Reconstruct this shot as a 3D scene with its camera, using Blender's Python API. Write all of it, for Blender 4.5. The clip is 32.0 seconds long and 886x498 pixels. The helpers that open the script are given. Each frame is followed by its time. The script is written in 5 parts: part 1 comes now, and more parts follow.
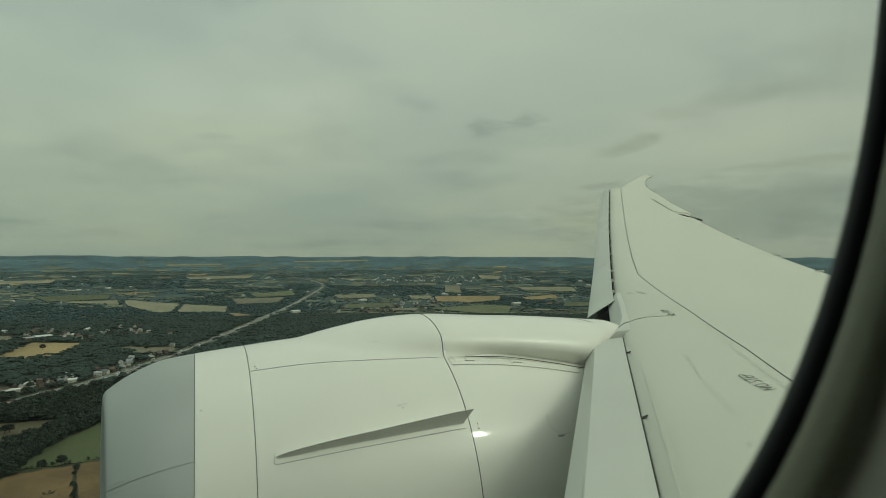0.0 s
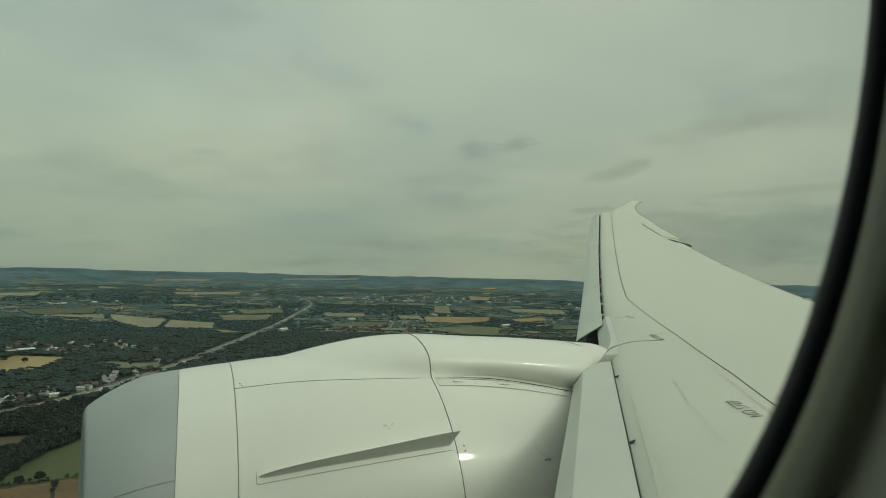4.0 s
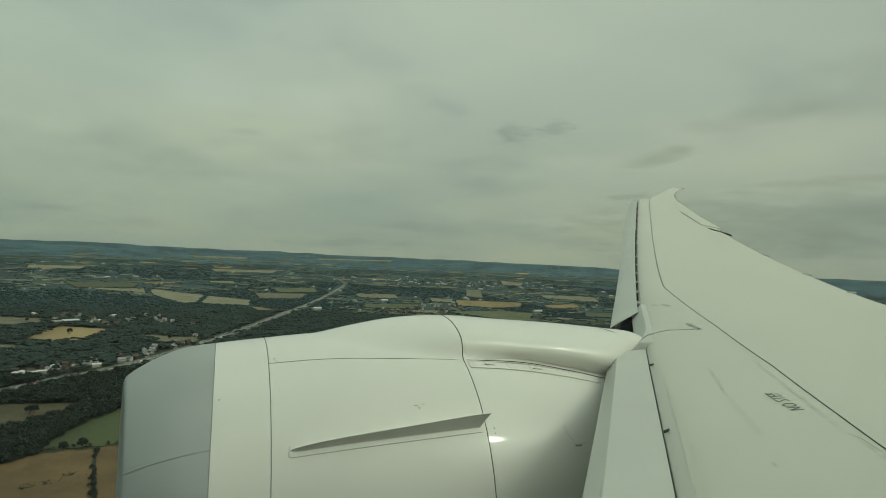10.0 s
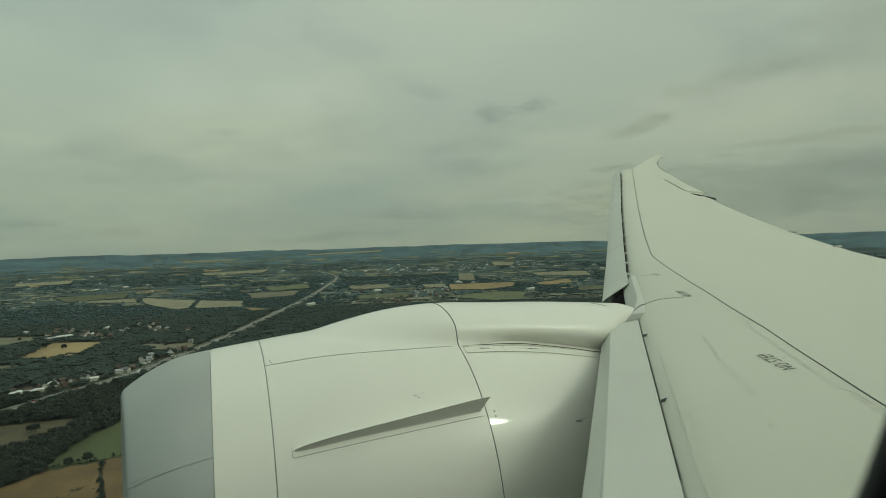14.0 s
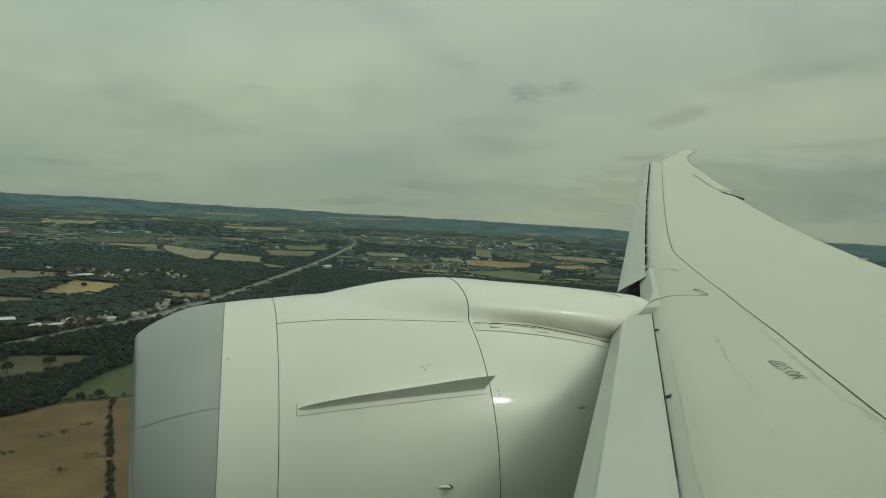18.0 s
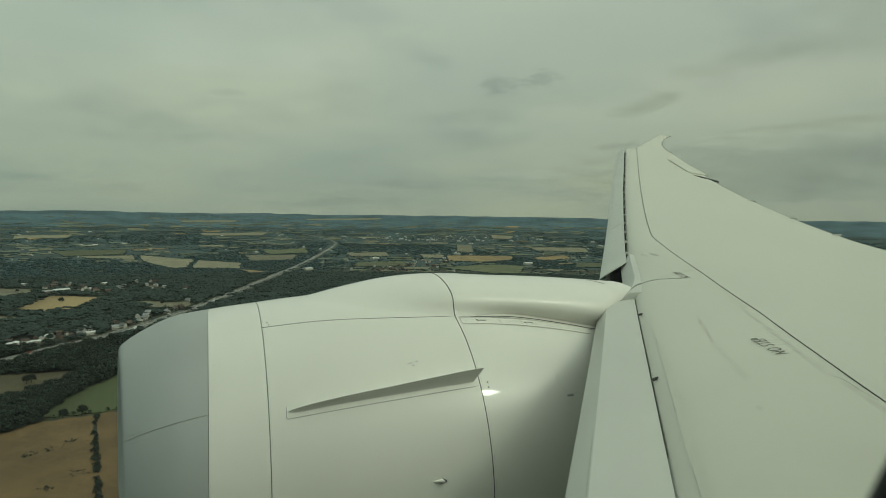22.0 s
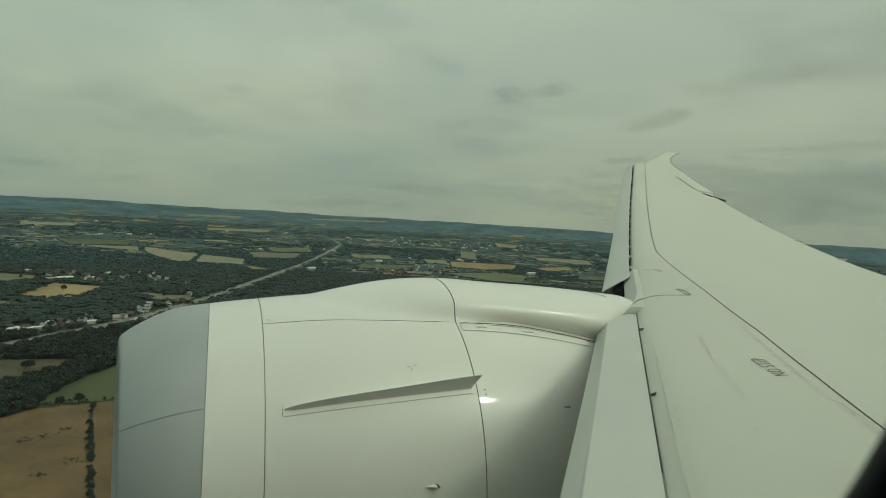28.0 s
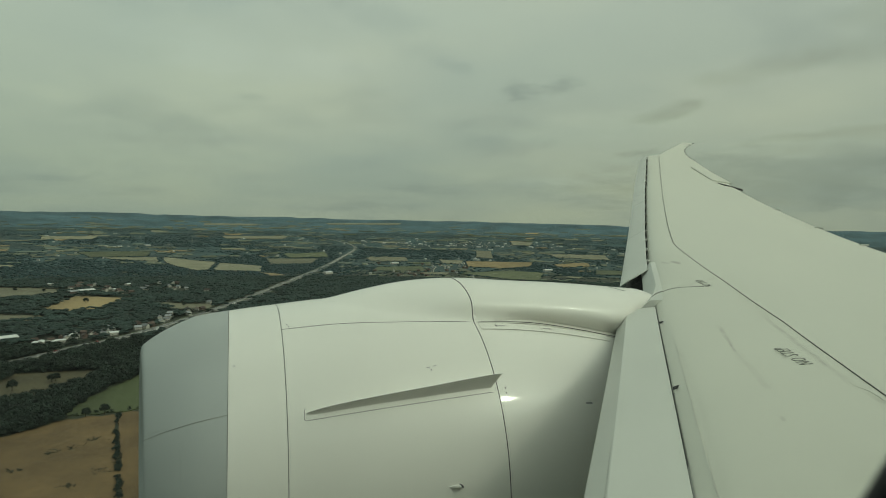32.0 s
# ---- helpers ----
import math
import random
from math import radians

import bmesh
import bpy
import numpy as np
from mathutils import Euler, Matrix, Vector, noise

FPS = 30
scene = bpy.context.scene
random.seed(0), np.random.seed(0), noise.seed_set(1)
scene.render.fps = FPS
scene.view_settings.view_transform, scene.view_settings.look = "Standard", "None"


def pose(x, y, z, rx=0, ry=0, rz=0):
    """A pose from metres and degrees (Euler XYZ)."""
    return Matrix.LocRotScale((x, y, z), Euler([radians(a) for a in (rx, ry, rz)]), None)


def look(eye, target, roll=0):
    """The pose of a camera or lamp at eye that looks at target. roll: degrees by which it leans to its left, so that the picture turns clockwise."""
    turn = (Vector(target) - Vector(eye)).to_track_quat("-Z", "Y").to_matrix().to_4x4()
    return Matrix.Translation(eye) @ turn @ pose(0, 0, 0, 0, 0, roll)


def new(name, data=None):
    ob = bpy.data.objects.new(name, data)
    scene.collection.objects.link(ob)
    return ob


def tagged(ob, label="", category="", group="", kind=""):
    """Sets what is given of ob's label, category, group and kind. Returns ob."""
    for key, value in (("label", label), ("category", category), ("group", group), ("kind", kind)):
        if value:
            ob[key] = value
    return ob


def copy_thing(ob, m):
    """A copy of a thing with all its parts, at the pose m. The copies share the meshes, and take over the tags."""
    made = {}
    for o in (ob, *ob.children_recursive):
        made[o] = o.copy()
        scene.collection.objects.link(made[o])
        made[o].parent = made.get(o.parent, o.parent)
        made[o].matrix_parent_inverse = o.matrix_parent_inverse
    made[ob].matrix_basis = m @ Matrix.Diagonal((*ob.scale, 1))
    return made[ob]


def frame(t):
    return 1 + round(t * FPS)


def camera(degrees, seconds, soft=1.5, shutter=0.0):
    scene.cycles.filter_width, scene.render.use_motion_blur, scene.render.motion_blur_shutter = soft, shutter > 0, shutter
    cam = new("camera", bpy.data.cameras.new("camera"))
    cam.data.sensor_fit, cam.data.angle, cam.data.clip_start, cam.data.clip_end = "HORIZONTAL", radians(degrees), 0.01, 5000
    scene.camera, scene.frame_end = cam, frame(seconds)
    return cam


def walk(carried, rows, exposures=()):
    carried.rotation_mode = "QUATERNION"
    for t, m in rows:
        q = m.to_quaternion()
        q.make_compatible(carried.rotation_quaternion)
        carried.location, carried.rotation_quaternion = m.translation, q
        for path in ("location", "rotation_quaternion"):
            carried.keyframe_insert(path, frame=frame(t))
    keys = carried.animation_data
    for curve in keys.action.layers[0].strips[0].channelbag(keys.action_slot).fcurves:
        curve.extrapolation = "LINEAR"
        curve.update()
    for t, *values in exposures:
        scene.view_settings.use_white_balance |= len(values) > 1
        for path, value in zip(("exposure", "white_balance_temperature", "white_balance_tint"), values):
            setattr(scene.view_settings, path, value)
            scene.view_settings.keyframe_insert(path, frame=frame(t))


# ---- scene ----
cam = camera(68.7, 32.0, soft=0.7)
# a phone's two-millimetre iris, focused on the wing: the close window frame goes soft
cam.data.dof.use_dof, cam.data.dof.focus_distance, cam.data.dof.aperture_fstop = True, 12.0, 13.0

# seconds, place in metres, tilt, lean and turn in degrees; x aft, y outboard, z up
PATH = [
    (0.0, -0.0158, -0.0208, 0.0089, 90.939, 0.036, -21.058),
    (0.5, -0.0115, -0.0214, 0.0158, 92.062, 0.687, -20.875),
    (1.0, -0.0008, -0.0122, 0.0115, 91.657, 0.267, -21.136),
    (1.5, -0.0163, -0.0210, 0.0095, 91.882, 0.307, -21.055),
    (2.0, -0.0232, -0.0352, 0.0142, 92.589, 0.906, -20.985),
    (2.5, -0.0076, -0.0221, 0.0091, 92.797, 0.391, -21.179),
    (4.5, -0.0145, -0.0111, 0.0005, 92.450, -1.971, -22.136),
    (5.0, -0.0232, 0.0007, -0.0141, 90.993, -3.327, -21.920),
    (5.5, -0.0268, 0.0018, -0.0163, 91.086, -4.242, -21.072),
    (6.0, -0.0298, 0.0031, -0.0198, 91.297, -4.028, -20.610),
    (6.5, -0.0238, 0.0116, -0.0268, 91.871, -3.532, -20.663),
    (7.0, -0.0161, 0.0195, -0.0286, 92.134, -2.859, -20.976),
    (7.5, -0.0152, 0.0176, -0.0193, 91.494, -1.382, -19.469),
    (8.0, -0.0179, 0.0242, -0.0207, 91.787, -1.601, -19.120),
    (8.5, -0.0201, 0.0319, -0.0198, 91.069, -3.183, -18.742),
    (9.0, -0.0067, 0.0374, -0.0232, 91.015, -2.782, -18.863),
    (9.5, -0.0199, 0.0239, -0.0245, 91.462, -2.513, -19.098),
    (10.0, -0.0086, 0.0267, -0.0180, 91.214, -2.647, -19.046),
    (10.5, -0.0140, 0.0132, -0.0105, 90.958, -2.494, -19.928),
    (11.0, -0.0076, 0.0198, -0.0181, 90.830, -2.601, -20.337),
    (11.5, 0.0030, 0.0261, -0.0166, 90.903, -2.913, -20.185),
    (12.0, -0.0083, 0.0164, -0.0150, 91.880, -2.727, -20.085),
    (12.5, -0.0243, 0.0063, -0.0150, 93.001, -2.499, -20.892),
    (13.0, -0.0140, 0.0148, -0.0189, 92.455, -2.496, -21.152),
    (13.5, -0.0188, 0.0180, -0.0125, 90.610, -1.353, -21.571),
    (14.0, 0.0158, 0.0197, 0.0114, 89.913, 1.958, -19.934),
    (14.5, 0.0385, 0.0107, 0.0342, 91.805, 5.036, -18.671),
    (16.5, 0.0008, 0.0350, 0.0174, 88.890, 0.623, -19.621),
    (17.0, 0.0058, 0.0192, 0.0150, 88.953, -1.188, -19.926),
    (17.5, -0.0122, 0.0206, 0.0190, 87.357, -2.777, -18.702),
    (18.0, 0.0195, 0.0239, 0.0195, 87.596, -3.346, -18.158),
    (18.5, -0.0017, 0.0133, 0.0171, 86.296, -1.634, -19.455),
    (19.0, -0.0051, 0.0159, 0.0041, 87.339, -1.266, -20.083),
    (19.5, -0.0173, 0.0099, 0.0077, 87.673, -2.748, -20.015),
    (20.0, -0.0083, 0.0111, 0.0084, 88.096, -2.349, -19.658),
    (20.5, -0.0129, 0.0052, 0.0147, 88.474, -2.316, -20.300),
    (21.0, -0.0070, 0.0078, 0.0149, 88.341, -1.618, -20.145),
    (21.5, 0.0020, 0.0130, 0.0173, 88.354, -2.002, -19.804),
    (22.0, 0.0012, 0.0181, 0.0086, 87.337, -0.623, -19.968),
    (22.5, -0.0098, 0.0135, 0.0049, 87.932, -0.151, -19.018),
    (23.0, -0.0186, 0.0061, -0.0014, 88.947, -1.142, -18.602),
    (23.5, -0.0001, 0.0118, 0.0116, 89.019, -2.391, -18.757),
    (24.0, 0.0022, 0.0103, 0.0115, 89.608, -1.715, -18.517),
    (24.5, -0.0029, 0.0063, 0.0159, 89.449, -1.763, -18.924),
    (25.0, -0.0099, 0.0026, 0.0060, 90.027, -0.807, -18.768),
    (25.5, -0.0120, 0.0011, 0.0131, 89.316, -1.113, -18.746),
    (27.5, -0.0049, 0.0153, -0.0013, 88.446, -3.764, -19.626),
    (28.0, -0.0026, 0.0139, 0.0019, 87.841, -3.362, -19.516),
    (28.5, -0.0152, 0.0042, 0.0026, 87.893, -3.118, -19.195),
    (29.0, -0.0027, 0.0159, 0.0010, 87.682, -3.305, -19.652),
    (29.5, -0.0115, 0.0081, 0.0078, 87.316, -2.349, -19.733),
    (30.0, 0.0007, 0.0147, 0.0054, 87.501, -1.909, -19.163),
    (30.5, 0.0021, 0.0216, 0.0035, 87.346, -2.797, -19.678),
    (31.0, -0.0002, 0.0199, -0.0041, 87.896, -2.745, -18.915),
    (31.5, 0.0007, 0.0189, -0.0028, 88.423, -2.622, -19.329),
    (32.0, 0.0009, 0.0170, -0.0019, 87.803, -1.264, -18.223),
]
walk(cam, [(r[0], pose(*r[1:])) for r in PATH], [(0.0, 0.0), (32.0, 0.0)])

# ---- world: a high overcast with a veiled sun ----
SUN_WAY = Vector((0.53, -0.49, 0.69)).normalized()
world = bpy.data.worlds.new("overcast")
scene.world = world
world.use_nodes = True
wt = world.node_tree
wt.nodes.clear()


def wn(kind, **kw):
    n = wt.nodes.new(kind)
    for key, value in kw.items():
        n.inputs[key].default_value = value
    return n


def wmath(op, a, b):
    n = wt.nodes.new("ShaderNodeMath")
    n.operation = op
    for i, v in enumerate((a, b)):
        if isinstance(v, (int, float)):
            n.inputs[i].default_value = v
        else:
            wt.links.new(v, n.inputs[i])
    return n.outputs[0]


def wramp(fac, stops):
    n = wt.nodes.new("ShaderNodeValToRGB")
    n.color_ramp.elements[0].position, n.color_ramp.elements[0].color = stops[0][0], (*stops[0][1], 1)
    n.color_ramp.elements[1].position, n.color_ramp.elements[1].color = stops[-1][0], (*stops[-1][1], 1)
    for p, c in stops[1:-1]:
        n.color_ramp.elements.new(p).color = (*c, 1)
    wt.links.new(fac, n.inputs[0])
    return n.outputs[0]


def wmix(kind, fac, a, b):
    n = wt.nodes.new("ShaderNodeMix")
    n.data_type, n.blend_type = "RGBA", kind
    for i, v in ((0, fac), (6, a), (7, b)):
        if isinstance(v, (int, float)):
            n.inputs[i].default_value = v
        elif isinstance(v, tuple):
            n.inputs[i].default_value = (*v, 1)
        else:
            wt.links.new(v, n.inputs[i])
    return n.outputs[2]


geo = wt.nodes.new("ShaderNodeTexCoord")
sep = wt.nodes.new("ShaderNodeSeparateXYZ")
wt.links.new(geo.outputs["Generated"], sep.inputs[0])
up = wmath("MAXIMUM", sep.outputs[2], 0.0)
deck = wmath("ADD", up, 0.16)
flat = wt.nodes.new("ShaderNodeCombineXYZ")
wt.links.new(wmath("DIVIDE", sep.outputs[0], deck), flat.inputs[0])
wt.links.new(wmath("DIVIDE", sep.outputs[1], deck), flat.inputs[1])


def clouds(scale, detail, rough, offset):
    m = wt.nodes.new("ShaderNodeMapping")
    m.inputs["Location"].default_value = offset
    wt.links.new(flat.outputs[0], m.inputs[0])
    n = wn("ShaderNodeTexNoise", Scale=scale, Detail=detail, Roughness=rough)
    wt.links.new(m.outputs[0], n.inputs["Vector"])
    return n.outputs[0]


base = wramp(up, [(0.0, (0.268, 0.288, 0.264)), (0.06, (0.300, 0.318, 0.290)), (0.16, (0.378, 0.392, 0.358)),
                  (0.30, (0.430, 0.445, 0.420)), (0.55, (0.440, 0.462, 0.450)), (1.0, (0.46, 0.48, 0.47))])
broad = wramp(clouds(0.60, 3.0, 0.45, (3.1, 1.7, 0.4)), [(0.36, (0.85, 0.89, 0.93)), (0.50, (0.97, 0.98, 0.98)), (0.64, (1.06, 1.05, 1.01))])
fine = wramp(clouds(1.5, 5.0, 0.5, (7.3, 4.2, 1.0)), [(0.33, (0.84, 0.85, 0.88)), (0.46, (0.98, 0.98, 0.99)), (0.70, (1.03, 1.03, 1.02))])
cover = wmix("MULTIPLY", 1.0, base, broad)
cover = wmix("MULTIPLY", 0.75, cover, fine)
# single wisps and banks: bearing, height, half width, half height in degrees, slope, strength
bearing = wmath("MULTIPLY", wmath("ARCTAN2", sep.outputs[0], sep.outputs[1]), 57.2958)
height = wmath("MULTIPLY", wmath("ARCSINE", sep.outputs[2], 0.0), 57.2958)
ragged = wmath("SUBTRACT", clouds(4.5, 6.0, 0.6, (1.3, 8.8, 2.0)), 0.5)
torn = wmath("SUBTRACT", clouds(11.0, 5.0, 0.65, (5.1, 2.2, 7.0)), 0.5)
WISPS = [(24.6, 11.6, 1.9, 1.0, -0.05, 0.17, 1), (28.6, 11.9, 1.7, 0.9, 0.15, 0.17, 1), (18.6, 13.6, 2.2, 0.7, -0.1, 0.09, 1), (36.9, 9.6, 3.6, 0.85, 0.22, 0.19, 0),
         (1.8, 10.2, 2.0, 0.38, 0.0, 0.12, 0), (34.6, 6.3, 2.3, 0.33, 0.08, 0.13, 1), (49.2, 7.4, 7.5, 0.55, 0.06, 0.12, 0), (44.0, 4.2, 16.0, 2.7, 0.05, 0.12, 0),
         (13.0, 17.0, 6.5, 2.4, -0.38, 0.08, 0), (-7.0, 19.5, 13.0, 4.2, 0.05, 0.07, 0), (-12.0, 6.5, 15.0, 3.6, 0.0, 0.06, 0), (44.0, 12.6, 5.0, 1.1, 0.12, 0.08, 0), (54.0, 15.0, 8.0, 3.0, 0.25, 0.08, 0),
         (27.0, 3.9, 4.0, 0.4, 0.04, -0.06, 1), (44.5, 7.0, 4.2, 0.22, 0.05, -0.07, 1), (41.0, 6.2, 3.0, 0.18, 0.04, -0.06, 1), (30.0, 8.4, 13.0, 1.6, 0.04, -0.05, 0), (2.0, 13.4, 12.0, 2.0, -0.05, -0.04, 0), (22.0, 3.2, 7.0, 0.7, 0.03, 0.06, 0)]
for wb, we, ww, wh, slope, strength, rag in WISPS:
    u = wmath("DIVIDE", wmath("SUBTRACT", bearing, wb), ww)
    lean = wmath("MULTIPLY", wmath("SUBTRACT", bearing, wb), slope)
    v = wmath("DIVIDE", wmath("SUBTRACT", wmath("SUBTRACT", height, we), lean), wh)
    far = wmath("ADD", wmath("MULTIPLY", u, u), wmath("MULTIPLY", v, v))
    body = wmath("MAXIMUM", wmath("SUBTRACT", 1.0, wmath("ADD", far, wmath("MULTIPLY", torn if rag else ragged, 5.0 if rag else 3.4))), 0.0)
    body = wmath("MINIMUM", body, 1.0)
    lo = 1.0 - strength
    tone = wramp(body, [(0.0, (1.0, 1.0, 1.0)), (1.0, (lo - 0.012 * (strength > 0) * (wb < 30), lo, lo + (0.018 if wb < 30 else -0.012)))])
    cover = wmix("MULTIPLY", 1.0, cover, tone)
side = wramp(wmath("DIVIDE", wmath("ADD", bearing, 30.0), 90.0), [(0.0, (0.90, 0.945, 0.965)), (0.19, (0.945, 0.972, 0.985)), (0.42, (1.0, 1.0, 1.0)), (0.75, (1.03, 1.0, 0.975)), (1.0, (1.03, 1.0, 0.975))])
cover = wmix("MULTIPLY", 1.0, cover, side)
sky = wt.nodes.new("ShaderNodeTexSky")
sky.sky_type, sky.sun_disc = "NISHITA", False
sky.sun_elevation, sky.sun_rotation = math.asin(SUN_WAY.z), math.atan2(SUN_WAY.x, SUN_WAY.y)
blue = wmix("MULTIPLY", 1.0, sky.outputs[0], (0.05, 0.05, 0.05))
total = wmix("MIX", 0.06, cover, blue)
# bright veil of thin cloud round the hidden sun
aim = wt.nodes.new("ShaderNodeVectorMath")
aim.operation = "DOT_PRODUCT"
aim.inputs[1].default_value = SUN_WAY
wt.links.new(geo.outputs["Generated"], aim.inputs[0])
facing = wmath("MAXIMUM", aim.outputs["Value"], 0.0)
glow = wmath("ADD", wmath("MULTIPLY", wmath("POWER", facing, 5.0), 0.04), wmath("MULTIPLY", wmath("POWER", facing, 45.0), 3.6))
tint = wmix("MIX", glow, (0.0, 0.0, 0.0), (1.0, 0.97, 0.90))
tint.node.clamp_factor = False
total = wmix("ADD", 1.0, total, tint)
bg = wn("ShaderNodeBackground", Strength=1.25)
wt.links.new(total, bg.inputs[0])
out = wt.nodes.new("ShaderNodeOutputWorld")
wt.links.new(bg.outputs[0], out.inputs[0])

sun_data = bpy.data.lights.new("sun", "SUN")
sun_data.energy, sun_data.angle, sun_data.color = 0.22, radians(3.0), (1.0, 0.96, 0.88)
sun = new("sun", sun_data)
sun.matrix_world = look((0, 0, 0), -SUN_WAY)


# ---- materials ----
def material(name, base_rgb, rough=0.6, metal=0.0, spread=0.12, scale=3.0, fine_scale=40.0, bump=0.0, coat=0.0, spec=0.5, stretch=(1, 1, 1), dark=None, island=False, random_obj=0.0):
    """Principled surface whose colour varies at two scales, with a little relief."""
    m = bpy.data.materials.new(name)
    m.use_nodes = True
    t = m.node_tree
    p = t.nodes["Principled BSDF"]
    p.inputs["Roughness"].default_value, p.inputs["Metallic"].default_value = rough, metal
    p.inputs["Specular IOR Level"].default_value = spec
    p.inputs["Coat Weight"].default_value, p.inputs["Coat Roughness"].default_value = coat, 0.07
    co = t.nodes.new("ShaderNodeTexCoord")
    mp = t.nodes.new("ShaderNodeMapping")
    mp.inputs["Scale"].default_value = stretch
    t.links.new(co.outputs["Object"], mp.inputs[0])
    last = None
    lo = dark or tuple(c * (1 - spread) for c in base_rgb)
    hi = tuple(min(1, c * (1 + spread)) for c in base_rgb)
    for i, sc in enumerate((scale, fine_scale)):
        n = t.nodes.new("ShaderNodeTexNoise")
        n.inputs["Scale"].default_value, n.inputs["Detail"].default_value = sc, 4
        t.links.new(mp.outputs[0], n.inputs["Vector"])
        r = t.nodes.new("ShaderNodeValToRGB")
        r.color_ramp.elements[0].position, r.color_ramp.elements[1].position = 0.35, 0.68
        if i == 0:
            r.color_ramp.elements[0].color, r.color_ramp.elements[1].color = (*lo, 1), (*hi, 1)
        else:
            k = 1 - spread * 0.6
            r.color_ramp.elements[0].color, r.color_ramp.elements[1].color = (k, k, k, 1), (1, 1, 1, 1)
        t.links.new(n.outputs[0], r.inputs[0])
        if last is None:
            last = r.outputs[0]
        else:
            x = t.nodes.new("ShaderNodeMix")
            x.data_type, x.blend_type = "RGBA", "MULTIPLY"
            x.inputs[0].default_value = 1
            t.links.new(last, x.inputs[6])
            t.links.new(r.outputs[0], x.inputs[7])
            last = x.outputs[2]
            if bump:
                b = t.nodes.new("ShaderNodeBump")
                b.inputs["Strength"].default_value, b.inputs["Distance"].default_value = bump, 0.02
                t.links.new(n.outputs[0], b.inputs["Height"])
                t.links.new(b.outputs[0], p.inputs["Normal"])
    if island or random_obj:
        h = t.nodes.new("ShaderNodeHueSaturation")
        mr = t.nodes.new("ShaderNodeMapRange")
        k = random_obj or 0.16
        mr.inputs["To Min"].default_value, mr.inputs["To Max"].default_value = 1 - k, 1 + k
        if island:
            g = t.nodes.new("ShaderNodeNewGeometry")
            t.links.new(g.outputs["Random Per Island"], mr.inputs[0])
        else:
            g = t.nodes.new("ShaderNodeObjectInfo")
            t.links.new(g.outputs["Random"], mr.inputs[0])
        if island:
            hr = t.nodes.new("ShaderNodeMapRange")
            hr.inputs["To Min"].default_value, hr.inputs["To Max"].default_value = 0.52, 0.475
            wr = t.nodes.new("ShaderNodeTexWhiteNoise")
            wr.noise_dimensions = "1D"
            t.links.new(g.outputs["Random Per Island"], wr.inputs["W"])
            t.links.new(wr.outputs["Value"], hr.inputs[0])
            t.links.new(hr.outputs[0], h.inputs["Hue"])
        t.links.new(mr.outputs[0], h.inputs["Value"])
        t.links.new(last, h.inputs["Color"])
        last = h.outputs[0]
    t.links.new(last, p.inputs["Base Color"])
    return m


WHITE = material("aircraft white paint", (0.845, 0.82, 0.77), 0.45, spread=0.045, scale=0.9, fine_scale=7, coat=0.5, spec=0.35, stretch=(0.5, 1, 1))
WING_WHITE = material("wing white paint", (0.675, 0.662, 0.582), 0.42, spread=0.03, scale=0.4, fine_scale=5, coat=0.12)
SLAT_GREY = material("slat pale grey paint", (0.605, 0.61, 0.57), 0.40, spread=0.05, scale=0.8, fine_scale=12, coat=0.1)
LIP_GREY = material("inlet bare grey metal", (0.44, 0.46, 0.455), 0.5, metal=0.12, spread=0.06, scale=1.2, fine_scale=14)
SEAM = material("dark panel sealant", (0.06, 0.06, 0.055), 0.7, spread=0.2)
SEAM_SOFT = material("grey panel joint", (0.30, 0.31, 0.29), 0.6, spread=0.2)
SCUFF = material("faint scuffed paint", (0.56, 0.545, 0.485), 0.55, spread=0.25, fine_scale=60)
FAINT = material("barely marked paint", (0.665, 0.65, 0.585), 0.5, spread=0.2, fine_scale=30)
INK = material("dark grey stencil paint", (0.09, 0.09, 0.085), 0.6, spread=0.2)
# flat black that stands in for the shade inside gaps
BLACK = material("black for shaded cavities", (0.02, 0.02, 0.02), 0.7, spread=0.3)
STEEL = material("dark fan metal", (0.12, 0.12, 0.13), 0.4, metal=0.8, spread=0.1)
RUBBER = material("black window seal rubber", (0.014, 0.017, 0.022), 0.55, spread=0.3, fine_scale=300)
REVEAL = material("beige window reveal plastic", (0.72, 0.74, 0.56), 0.5, spread=0.04, scale=12, fine_scale=400, bump=0.05)
CABIN = material("grey cabin sidewall plastic", (0.68, 0.66, 0.55), 0.6, spread=0.04, scale=8, fine_scale=300, bump=0.05)
CARPET = material("dark cabin carpet", (0.05, 0.05, 0.07), 0.95, spread=0.3, fine_scale=200, bump=0.3)

